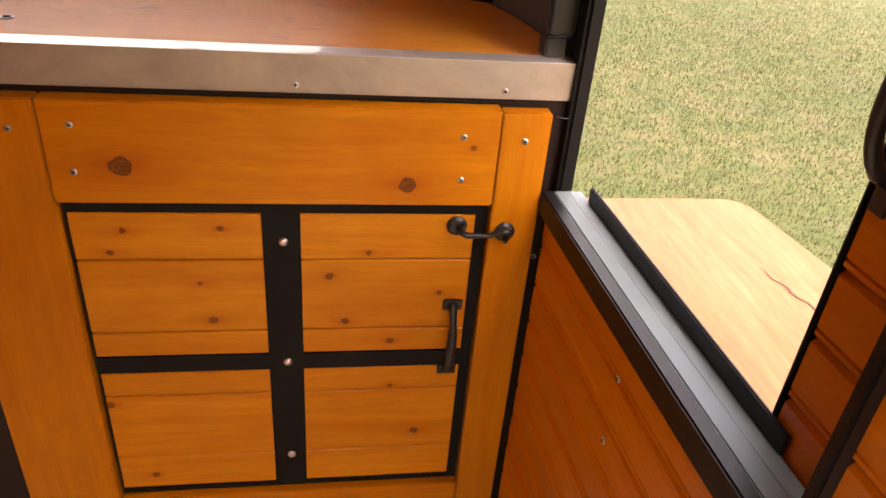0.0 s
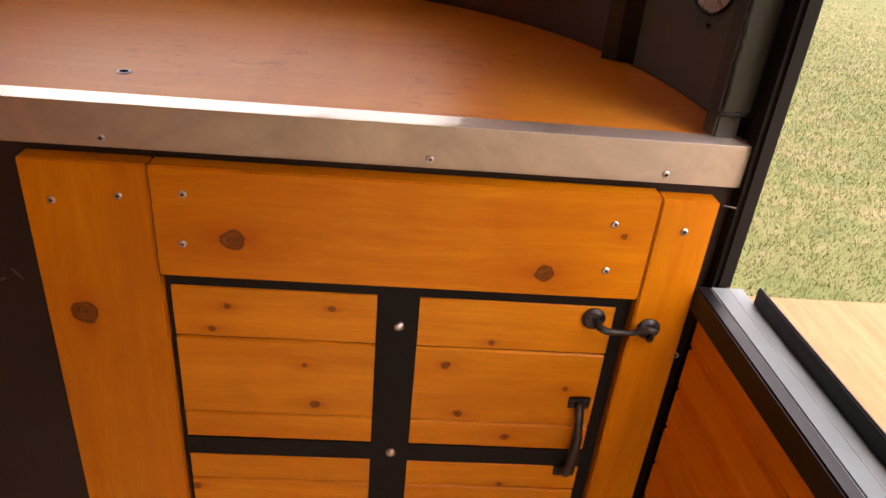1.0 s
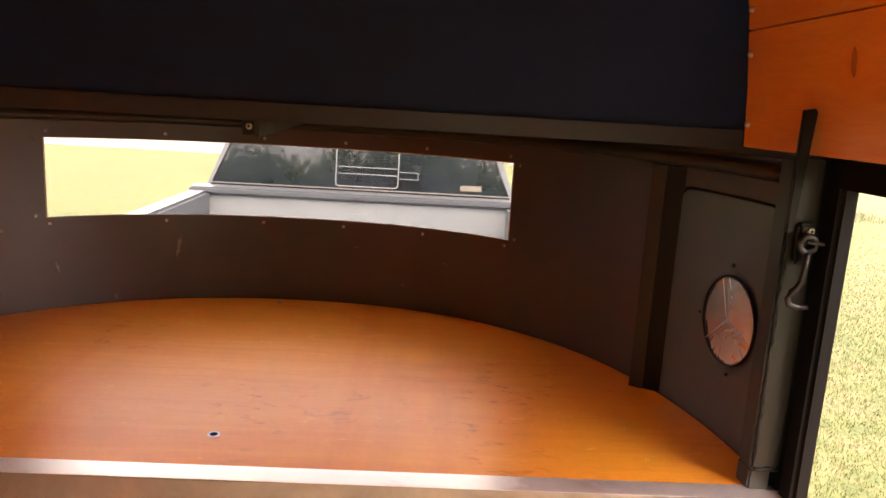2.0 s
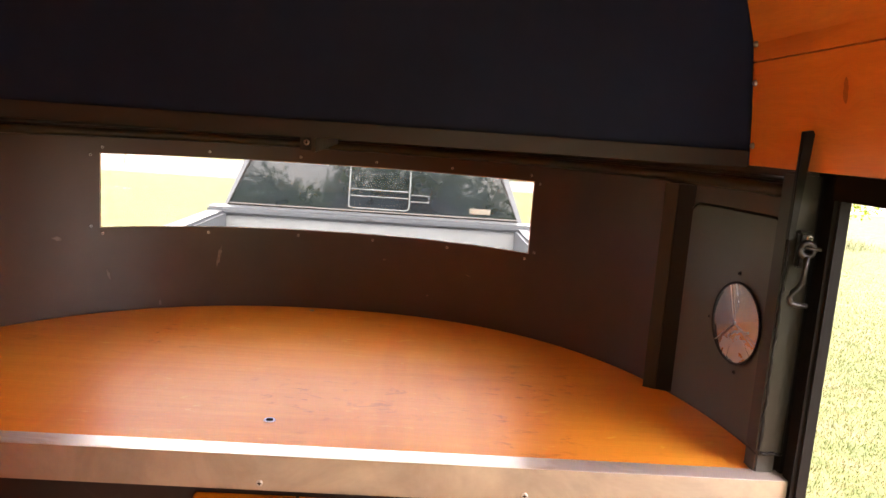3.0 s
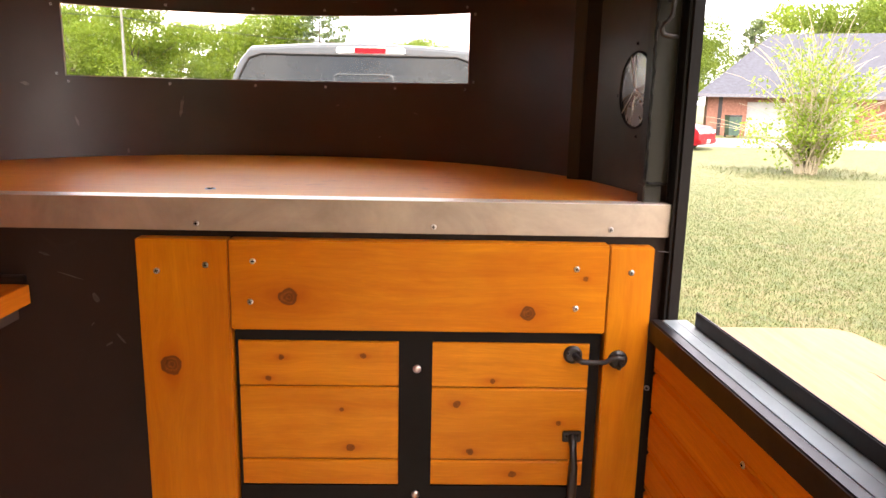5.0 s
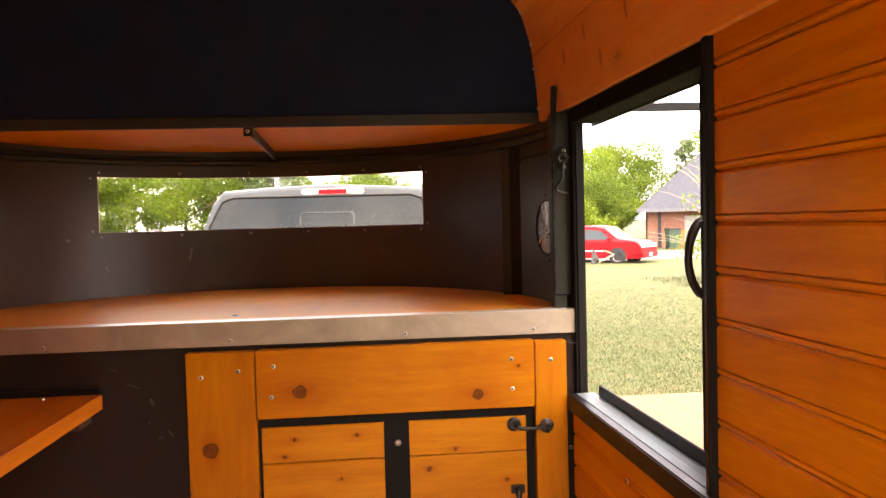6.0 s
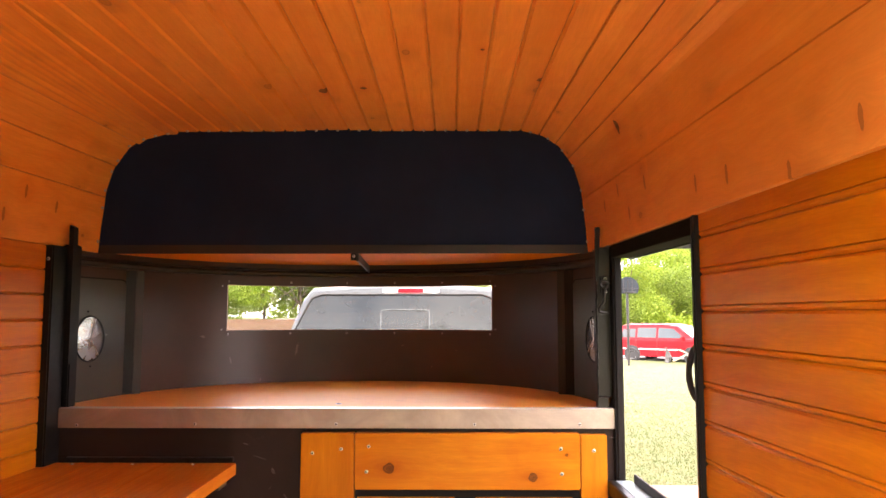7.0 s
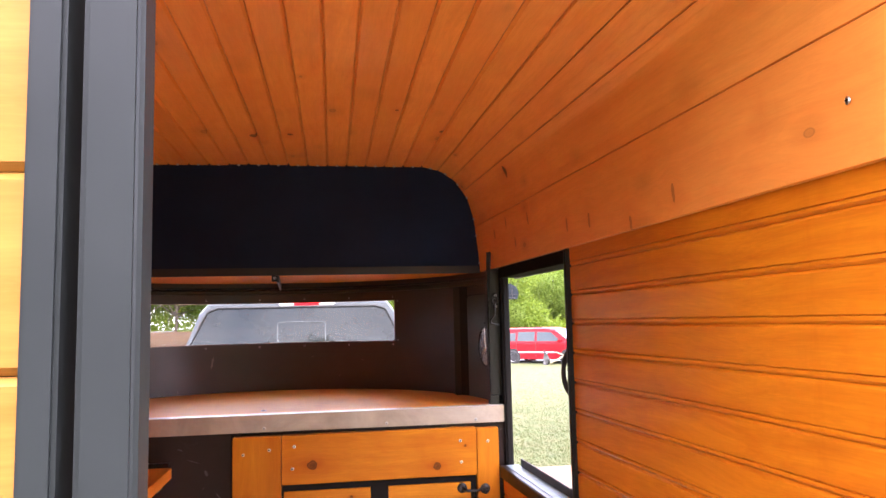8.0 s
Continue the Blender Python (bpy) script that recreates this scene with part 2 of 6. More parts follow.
def polished(name):
    """Bright sheet aluminium, wiped smooth, with dull smears that thicken at its end."""
    m = Nodes(name, 0.16, 1.0)
    tc = m.n("ShaderNodeTexCoord")
    sc = m.n("ShaderNodeVectorMath", operation='MULTIPLY')
    m.link(tc.outputs["Object"], sc.inputs[0])
    sc.inputs[1].default_value = (7.0, 22.0, 1.0)
    cl = m.noise(sc.outputs[0], 1.0, 5, 0.6, 1.0)
    ax = m.n("ShaderNodeSeparateXYZ")
    m.link(tc.outputs["Object"], ax.inputs[0])
    ends = m.math('ADD', m.math('MULTIPLY', m.math('ABSOLUTE', m.math('SUBTRACT', ax.outputs[0], 0.05)), 0.75), -0.28)
    f = m.ramp(m.math('ADD', cl, ends), [(0.50, (0, 0, 0)), (0.66, (1, 1, 1))])
    m.link(m.math('ADD', m.math('MULTIPLY', f, 0.22), 0.38), m.b.inputs["Roughness"])
    return m.color(m.mix(f, (0.84, 0.83, 0.81), (0.70, 0.67, 0.63)))


def plain(name, base, rough=0.5, metallic=0.0, var=0.25, scale=8.0, emit=None):
    m = Nodes(name, rough, metallic)
    tc = m.n("ShaderNodeTexCoord")
    nz = m.noise(tc.outputs["Object"], scale, 4, 0.6)
    if emit:
        m.b.inputs["Emission Color"].default_value = (*base, 1)
        m.b.inputs["Emission Strength"].default_value = emit
    return m.color(m.ramp(nz, [(0.3, tuple(c * (1 - var) for c in base)), (0.7, tuple(min(1, c * (1 + var)) for c in base))]))


KO = (0.4, 0.02, -0.15)   # the cabinet's base
OR_L, OR_D = (0.63, 0.235, 0.006), (0.46, 0.134, 0.0028)


def knots_at(*ks):
    return [((x - KO[0], 0, z - KO[2]), (1.0, 0.0, 1.05), r * 0.93, 1.0 if r > 0.012 else 0.85) for x, z, r in ks]


LINING_MARKS = [((0, y, z), (0.0, 1.0, 0.28), 0.0055, 0.5) for y, z in ((-0.02, 1.635), (-0.19, 1.66), (-0.28, 1.575), (-0.45, 1.638), (-0.80, 1.57), (-0.965, 1.56), (-1.21, 1.515), (-1.42, 1.555))]
CEIL_KNOTS = [((0.121, -0.25, 0), (1.0, 0.8, 0.0), 0.009), ((-0.009, -0.22, 0), (1.0, 0.6, 0.0), 0.012), ((0.66, -0.33, 0), (1.0, 0.6, 0.0), 0.008), ((0.477, -0.58, 0), (1.0, 0.8, 0.0), 0.005), ((0.885, -0.33, 0), (1.0, 0.7, 0.0), 0.009)]


M_WOOD_RAIL = pine("stained_pine_rail", OR_L, OR_D, "x", knots=knots_at((0.186, 0.764, 0.019), (0.663, 0.735, 0.016), (0.775, 0.807, 0.005)), spread=0.0, knotty=0.0)
M_WOOD_STILE = pine("stained_pine_stile", OR_L, OR_D, "z", knots=knots_at((-0.050, 0.617, 0.022)), spread=0.0, knotty=0.25)
M_WOOD_DOOR = pine("stained_pine_door", (0.67, 0.258, 0.011), (0.48, 0.150, 0.004), "x", knotty=0.0, knots=knots_at(
    (0.167, 0.630, 0.006), (0.333, 0.634, 0.0065), (0.139, 0.584, 0.0065), (0.288, 0.517, 0.0055), (0.307, 0.432, 0.0085), (0.086, 0.222, 0.009), (0.151, 0.016, 0.008), (0.599, 0.583, 0.006),
    (0.527, 0.531, 0.008), (0.557, 0.424, 0.0075), (0.741, 0.490, 0.006), (0.648, 0.373, 0.0085), (0.653, 0.252, 0.005), (0.712, 0.119, 0.0085)))
M_WOOD_REAR = pine("stained_pine_rear_door", (0.46, 0.225, 0.050), (0.33, 0.135, 0.022), "x", knotty=0.6)
M_WOOD_WALL = pine("stained_pine_wall", (0.70, 0.225, 0.005), (0.52, 0.132, 0.0025), "x", knotty=0.6, coat=0.55, keep=0.35, grain=0.34, wear=0.3)
M_WOOD_CEIL = pine("stained_pine_ceiling", (0.95, 0.388, 0.068), (0.86, 0.292, 0.047), "y", island=True, knotty=0.6, coat=0.45, grain=0.28, rough=0.38, flat="", keep=0.9, knots=LINING_MARKS + CEIL_KNOTS)
M_WOOD_TABLE = pine("stained_pine_table", (0.70, 0.23, 0.016), (0.52, 0.13, 0.007), "x", knotty=0.3, coat=0.15)
M_WOOD_RAW = pine("pale_pine", (0.35, 0.200, 0.096), (0.26, 0.132, 0.055), "y", knotty=0.3, grain=0.7, rough=0.55, coat=0.0, flat="z")
M_PLY = pine("stained_plywood", (0.95, 0.42, 0.045), (0.86, 0.33, 0.028), "x", knotty=0.0, rough=0.44, coat=0.32, spread=0.0, grain=0.18, wear=0.8, coat_rough=0.34)
M_PLY_UP = pine("stained_plywood_overhead", (0.95, 0.34, 0.010), (0.84, 0.25, 0.006), "x", knotty=0.0, rough=0.55, coat=0.0, spread=0.0)
# brown base puts the orange wood's reflection into the black paint
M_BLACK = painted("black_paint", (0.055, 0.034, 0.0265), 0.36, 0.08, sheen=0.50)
# darker than M_BLACK; for the under-counter sheet and the chassis
M_UNDER = painted("darker_black_sheet", (0.020, 0.0115, 0.0088), 0.5, 0.08, sheen=0.22)
M_BLACK_FLAT = painted("black_paint_bulkhead", (0.0095, 0.0165, 0.043), 0.6, 0.01, sheen=0.10)
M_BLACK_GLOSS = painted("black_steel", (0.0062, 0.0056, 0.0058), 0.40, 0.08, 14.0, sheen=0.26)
M_BAR = painted("matt_black_flat_bar", (0.0065, 0.0055, 0.005), 0.6, 0.03, 14.0, sheen=0.14)
M_GREY_STEEL = painted("grey_black_steel", (0.023, 0.0205, 0.0195), 0.40, 0.20, 14.0)
# grey-blue base stands for sky reflected in the black sill
M_SILL = painted("sill_steel_sky_reflection", (0.125, 0.158, 0.170), 0.5, 0.30, 10.0, sheen=0.3)
# olive base puts reflected daylight into black steel; the scrapes are wear
M_OLIVE = painted("scraped_steel_olive_reflection", (0.026, 0.025, 0.020), 0.36, 0.16, 9.0, sheen=0.40)
M_POST = painted("weathered_black_steel", (0.0165, 0.0195, 0.020), 0.42, 0.10, 6.0, sheen=0.18)
# grey-green base holds the window's lawn reflection on glossy black paint
M_VENT = painted("black_paint_green_reflection", (0.038, 0.038, 0.025), 0.34, 0.08, 8.0, sheen=1.0)
M_IRON = plain("black_iron", (0.012, 0.010, 0.010), 0.44, 0.0, 0.4, 40.0)
# warm tint of M_ALU and M_TRIM holds bounce from the orange cabinet
M_ALU = metal("aluminium", (0.66, 0.59, 0.52), 0.46)
M_TRIM = metal("dull_aluminium_warm_bounce", (0.50, 0.43, 0.35), 0.50, smear=0.6)
M_VANE = metal("bare_sheet_metal", (0.80, 0.78, 0.76), 0.20, smear=0.25)
M_ZINC = metal("zinc_screw", (0.55, 0.54, 0.53), 0.32, smear=0.4)
M_DARK = plain("dark_gap", (0.012, 0.008, 0.006), 0.9)
M_DARK.node_tree.nodes["Principled BSDF"].inputs["Specular IOR Level"].default_value = 0.0
M_SMUDGE = plain("grey_scuff", (0.055, 0.046, 0.042), 0.7, 0.0, 0.4, 60.0)
M_SCUFF = plain("faint_scuff", (0.15, 0.115, 0.095), 0.6, 0.0, 0.4, 60.0)
M_WHITE = plain("white_paint", (0.28, 0.28, 0.26), 0.5, 0.0, 0.08)


def sheet_glass(name, gloss, tint):
    """A thin clear sheet: seen through, with a faint reflection."""
    m = Nodes(name)
    tr, gl_, mx = m.n("ShaderNodeBsdfTransparent"), m.n("ShaderNodeBsdfGlossy"), m.n("ShaderNodeMixShader")
    gl_.inputs["Roughness"].default_value = 0.14
    tr.inputs["Color"].default_value = (*tint, 1)
    fr_ = m.n("ShaderNodeFresnel")
    fr_.inputs["IOR"].default_value = gloss
    m.link(fr_.outputs[0], mx.inputs[0])
    m.link(tr.outputs[0], mx.inputs[1])
    m.link(gl_.outputs[0], mx.inputs[2])
    m.link(mx.outputs[0], m.t.nodes["Material Output"].inputs["Surface"])
    return m.mat


M_PANE = sheet_glass("clear_acrylic", 1.25, (0.84, 0.86, 0.83))

# unseen floor, made pale to bounce daylight up to ceiling and walls
M_FLOOR = pine("pale_bounce_boards", (0.80, 0.70, 0.56), (0.70, 0.60, 0.46), "y", knotty=0.2, rough=0.6, coat=0.0)

# ---- building helpers ----
ORG = {}


def thing(name, base, label="", category="", group="", kind=""):
    """An Empty at the base of a thing that has parts."""
    ob = new(name)
    ob.empty_display_size = 0.05
    ob.location = base
    ORG[ob] = Vector(base)
    return tagged(ob, label, category, group, kind)


def part(name, bm, mat, parent, label="", smooth=False):
    """One bmesh, in world coordinates, as a mesh object under a thing or a part."""
    me = bpy.data.meshes.new(name)
    bmesh.ops.translate(bm, verts=bm.verts, vec=-ORG[parent])
    bmesh.ops.recalc_face_normals(bm, faces=bm.faces)
    bm.to_mesh(me)
    bm.free()
    if smooth:
        me.shade_smooth()
    me.materials.append(mat)
    ob = new(name, me)
    ob.parent = parent
    ORG[ob] = ORG[parent]
    if label:
        tagged(ob, label)
    return ob


def single(name, bm, mat, base, label="", category="", group="", kind="", smooth=False):
    """A thing that is one mesh."""
    me = bpy.data.meshes.new(name)
    bmesh.ops.translate(bm, verts=bm.verts, vec=-Vector(base))
    bmesh.ops.recalc_face_normals(bm, faces=bm.faces)
    bm.to_mesh(me)
    bm.free()
    if smooth:
        me.shade_smooth()
    me.materials.append(mat)
    ob = new(name, me)
    ob.location = base
    ORG[ob] = Vector(base)
    return tagged(ob, label, category, group, kind)


def piece(name, me, parent, at, rot=(0, 0, 0), label=""):
    """A piece that shares its mesh with others like it; at is in world coordinates."""
    ob = new(name, me)
    ob.parent = parent
    ob.location = Vector(at) - ORG[parent]
    ob.rotation_euler = [radians(a) for a in rot]
    ORG[ob] = Vector(at)
    if label:
        tagged(ob, label)
    return ob


def box(bm, x0, x1, y0, y1, z0, z1, bevel=0.0, seg=2):
    vs = [bm.verts.new((x, y, z)) for x in (x0, x1) for y in (y0, y1) for z in (z0, z1)]
    fs = [bm.faces.new([vs[i] for i in q]) for q in ((0, 1, 3, 2), (4, 6, 7, 5), (0, 4, 5, 1), (2, 3, 7, 6), (0, 2, 6, 4), (1, 5, 7, 3))]
    if bevel:
        es = list({e for f in fs for e in f.edges})
        bmesh.ops.bevel(bm, geom=es, offset=bevel, segments=seg, affect='EDGES', clamp_overlap=True)
    return bm


def B(x0, x1, y0, y1, z0, z1, bevel=0.0, seg=2):
    return box(bmesh.new(), x0, x1, y0, y1, z0, z1, bevel, seg)


def tube(bm, pts, r, sides=10, closed=False, flat=1.0):
    """A round bar along points."""
    pts = [Vector(p) for p in pts]
    rings = []
    n = len(pts)
    up = Vector((0.13, 0.21, 0.97))
    for i, p in enumerate(pts):
        a = pts[(i - 1) % n] if (i or closed) else p
        b = pts[(i + 1) % n] if (i < n - 1 or closed) else p
        d = (b - a).normalized()
        s = d.cross(up)
        s = s.normalized() if s.length > 1e-4 else Vector((1, 0, 0))
        u = s.cross(d).normalized()
        rr = r[i] if isinstance(r, (list, tuple)) else r
        rings.append([bm.verts.new(p + s * (rr * math.cos(2 * math.pi * k / sides)) + u * (rr * flat * math.sin(2 * math.pi * k / sides))) for k in range(sides)])
    for i in range(n if closed else n - 1):
        a, b = rings[i], rings[(i + 1) % n]
        for k in range(sides):
            bm.faces.new((a[k], a[(k + 1) % sides], b[(k + 1) % sides], b[k]))
    if not closed:
        bm.faces.new(rings[0][::-1])
        bm.faces.new(rings[-1])
    return bm


def lathe(bm, prof, centre, axis, sides=16):
    """Turn (radius, height) pairs round an axis through centre."""
    axis = Vector(axis).normalized()
    s = axis.orthogonal().normalized()
    u = axis.cross(s)
    c = Vector(centre)
    rings = []
    for r, h in prof:
        if r < 1e-6:
            rings.append([bm.verts.new(c + axis * h)])
        else:
            rings.append([bm.verts.new(c + axis * h + s * (r * math.cos(2 * math.pi * k / sides)) + u * (r * math.sin(2 * math.pi * k / sides))) for k in range(sides)])
    for a, b in zip(rings, rings[1:]):
        for k in range(sides):
            k2 = (k + 1) % sides
            if len(a) == 1:
                bm.faces.new((a[0], b[k], b[k2]))
            elif len(b) == 1:
                bm.faces.new((a[k], a[k2], b[0]))
            else:
                bm.faces.new((a[k], a[k2], b[k2], b[k]))
    return bm


def prism(name, prof, length, mat):
    """A board: (width, depth) outline drawn out along x; its face looks to -y."""
    me = bpy.data.meshes.new(name)
    n = len(prof)
    vs = [(x, d, w) for x in (-length / 2, length / 2) for w, d in prof]
    fs = [(i, (i + 1) % n, n + (i + 1) % n, n + i) for i in range(n)] + [tuple(range(n))[::-1], tuple(range(n, 2 * n))]
    me.from_pydata(vs, [], fs)
    bm = bmesh.new()
    bm.from_mesh(me)
    bmesh.ops.recalc_face_normals(bm, faces=bm.faces)
    bm.to_mesh(me)
    bm.free()
    me.materials.append(mat)
    return me


def board_profile(w, t, ch=0.0055, bead=True):
    """Tongue-and-groove face: chamfered edges and a bead near the lower one. Width runs from 0 up, the face is at depth 0."""
    p = [(0.0, t), (0.0, ch), (ch, 0.0)]
    if bead:
        p += [(0.0105, 0.0), (0.0125, 0.0034), (0.0145, 0.0)]
    p += [(w - ch, 0.0), (w, ch), (w, t)]
    return p


def screw_mesh(name, r, mat, h=0.0028, cross=True):
    """A pan-head screw, its axis along -y, with a cross slot."""
    bm = bmesh.new()
    lathe(bm, [(r, 0.0), (r, h * 0.35), (r * 0.75, h * 0.85), (0.0, h)], (0, 0, 0), (0, -1, 0), 12)
    bmesh.ops.recalc_face_normals(bm, faces=bm.faces)
    k0 = len(bm.faces)
    w = r * 0.14
    if cross:
        box(bm, -r * 0.58, r * 0.58, -h * 1.12, -h * 0.8, -w, w)
        box(bm, -w, w, -h * 1.125, -h * 0.8, -r * 0.58, r * 0.58)
    for i, f in enumerate(bm.faces):
        f.material_index = 1 if i >= k0 else 0
    me = bpy.data.meshes.new(name)
    bm.to_mesh(me)
    bm.free()
    me.materials.append(mat)
    me.materials.append(M_DARK)
    return me


SCREW = screw_mesh("screw", 0.0060, M_ZINC)
SCREW_S = screw_mesh("screw", 0.0042, M_ZINC)
SCREW_D = screw_mesh("screw", 0.0042, M_IRON)
BOLT = screw_mesh("bolt", 0.0088, M_ZINC, 0.0060, False)
BOLT.shade_smooth()

# ---- plan ----
CX = -0.018            # middle of the trailer
FLOOR, GROUND = -0.15, -0.60
TOP = 0.95             # counter top
XR, XL = 0.926, -0.955  # faces of the planked side walls
REAR = -2.17
ARCH_Z = 1.502         # lower edge of the arched lining
NOSE_A, NOSE_B, NOSE_Y, NOSE_N = 0.965, 1.03, 0.06, 2.2


def nose(a, inset=0.0):
    """A point of the rounded nose, a from 0 (one side) to 180 degrees."""
    c, s = math.cos(radians(a)), math.sin(radians(a))
    k = (abs(c) ** NOSE_N + abs(s) ** NOSE_N) ** (-1 / NOSE_N)
    return CX + (NOSE_A - inset) * c * k, NOSE_Y + (NOSE_B - inset) * s * k


def nose_at(x, inset=0.0):
    u = min(1.0, abs(x - CX) / (NOSE_A - inset))
    return NOSE_Y + (NOSE_B - inset) * (1 - u ** NOSE_N) ** (1 / NOSE_N)


# half outline of the arch, from its lower edge to the crown
ROOF = ((0.928, ARCH_Z), (0.921, 1.60), (0.905, 1.74), (0.878, 1.83), (0.825, 1.908), (0.765, 1.950), (0.69, 1.970), (0.0, 1.972))

# ---- structure ----
def plan_slab(inset, z0, z1):
    """Slab with the trailer's outline: straight sides, rounded nose."""
    bm = bmesh.new()
    out = [nose(180 * i / 48, inset) for i in range(49)]
    out = [p for p in out if p[1] > 0.12] + [(-1.06 + inset, REAR - 0.05 + inset), (1.02 - inset, REAR - 0.05 + inset)]
    lo = [bm.verts.new((x, y, z0)) for x, y in out]
    hi = [bm.verts.new((x, y, z1)) for x, y in out]
    bm.faces.new(hi)
    bm.faces.new(lo[::-1])
    for i in range(len(lo)):
        j = (i + 1) % len(lo)
        bm.faces.new((lo[i], lo[j], hi[j], hi[i]))
    return bm


single("base", plan_slab(0.16, GROUND - 0.02, FLOOR - 0.041), M_UNDER, (0, -0.5, GROUND), "plain black chassis under the trailer floor", "base", kind="structure")
single("floor", plan_slab(0.004, FLOOR - 0.04, FLOOR), M_FLOOR, (0, -0.5, FLOOR), "plain trailer floor, out of view, pale to bounce light", "floor", kind="structure")

def roof_z(x):
    """Height of the arched roof over the floor plan."""
    u = min(abs(x - CX), 0.925)
    for (x0, z0), (x1, z1) in zip(ROOF, ROOF[1:]):
        if x1 <= u <= x0:
            return z0 + (z1 - z0) * (x0 - u) / (x0 - x1)
    return ROOF[0][1]


# nose wall with its long window
WX0, WX1, WZ0, WZ1 = -0.638, 0.584, 1.195, 1.406
nw = bmesh.new()
angs = sorted({round(180 * i / 120, 4) for i in range(121)})
cols = []
for x_edge in (WX0, WX1):
    lo, hi = 0.0, 180.0
    for _ in range(50):
        mid = (lo + hi) / 2
        lo, hi = (mid, hi) if nose(mid)[0] > x_edge else (lo, mid)
    angs.append((lo + hi) / 2)
edge_angs = angs[-2:]
angs = sorted([a for a in angs[:-2] if min(abs(a - e) for e in edge_angs) > 0.8] + edge_angs)
zs = [FLOOR, 0.5, WZ0, WZ1, 1.50, 2.03]
for depth in (0.0, -0.006):
    cols.append([[nw.verts.new((*nose(a, depth), min(z, max(1.505, roof_z(nose(a)[0]) + 0.028)))) for z in zs] for a in angs])
for i in range(len(angs) - 1):
    xm = nose((angs[i] + angs[i + 1]) / 2)[0]
    for j in range(len(zs) - 1):
        hole = WX0 < xm < WX1 and j == 2
        if not hole:
            for c in cols:
                nw.faces.new((c[i][j], c[i + 1][j], c[i + 1][j + 1], c[i][j + 1]))
        else:
            a, b = cols
            for jj in (j, j + 1):
                nw.faces.new([nw.verts.new(v.co) for v in (a[i][jj], a[i + 1][jj], b[i + 1][jj], b[i][jj])])
            for ii, test in ((i, nose((angs[i] + angs[i - 1]) / 2)[0] > WX1), (i + 1, nose((angs[i + 1] + angs[min(i + 2, len(angs) - 1)]) / 2)[0] < WX0)):
                if test:
                    nw.faces.new([nw.verts.new(v.co) for v in (a[ii][j], a[ii][j + 1], b[ii][j + 1], b[ii][j])])
front_wall = thing("wall_front", (CX, 1.05, FLOOR), "black-painted curved steel nose wall with a long window slot", "wall", kind="structure")
part("steel_skin", nw, M_BLACK, front_wall, smooth=False)
for p in front_wall.children[0].data.polygons:
    p.use_smooth = abs(p.normal.z) < 0.5

# clear pane, a little outside the slot
win = thing("window_1", (CX, 1.08, WZ0), "long clear acrylic window screwed to the nose wall", "window", kind="structure")
pn = bmesh.new()
pa = [a for a in angs if WX0 - 0.03 < nose(a)[0] < WX1 + 0.03]
rows = []
for dep in (-0.0075, -0.0095):
    rows.append([[pn.verts.new((*nose(a, dep), z)) for z in (WZ0 - 0.02, WZ1 + 0.02)] for a in pa])
for i in range(len(pa) - 1):
    for r in rows:
        pn.faces.new((r[i][0], r[i + 1][0], r[i + 1][1], r[i][1]))
    for k in (0, 1):
        pn.faces.new((rows[0][i][k], rows[0][i + 1][k], rows[1][i + 1][k], rows[1][i][k]))
for i in (0, len(pa) - 1):
    pn.faces.new((rows[0][i][0], rows[0][i][1], rows[1][i][1], rows[1][i][0]))
pane = part("pane", pn, M_PANE, win, "clear acrylic pane", smooth=True)
pane.visible_shadow = False
# pale cut edge of the slot
for name, z in (("cut_edge", WZ0), ("cut_edge", WZ1)):
    eb = bmesh.new()
    tube(eb, [(*nose(a, -0.003), z) for a in pa if WX0 <= nose(a)[0] <= WX1 + 1e-6], 0.0022, 6)
    part(name, eb, M_ALU, win)
for x in (WX0, WX1):
    eb = bmesh.new()
    tube(eb, [(x, nose_at(x, -0.003), WZ0), (x, nose_at(x, -0.003), WZ1)], 0.0022, 6)
    part("cut_edge", eb, M_ALU, win)
xs = [WX0 + (WX1 - WX0) * f for f in (0.005, 0.215, 0.43, 0.62, 0.81, 0.992)]
for x in xs:
    for z in (WZ0 - 0.016, WZ1 + 0.016):
        yy = nose_at(x)
        slope = math.degrees(math.atan2(nose_at(x + 0.01) - nose_at(x - 0.01), 0.02))
        piece("screw", SCREW_S, win, (x, yy, z), (0, 0, slope))
for x in (WX0 - 0.018, WX1 + 0.014):
    for z in (WZ0 + 0.006, WZ1 - 0.006):
        slope = math.degrees(math.atan2(nose_at(x + 0.01) - nose_at(x - 0.01), 0.02))
        piece("screw", SCREW_S, win, (x, nose_at(x), z), (0, 0, slope))

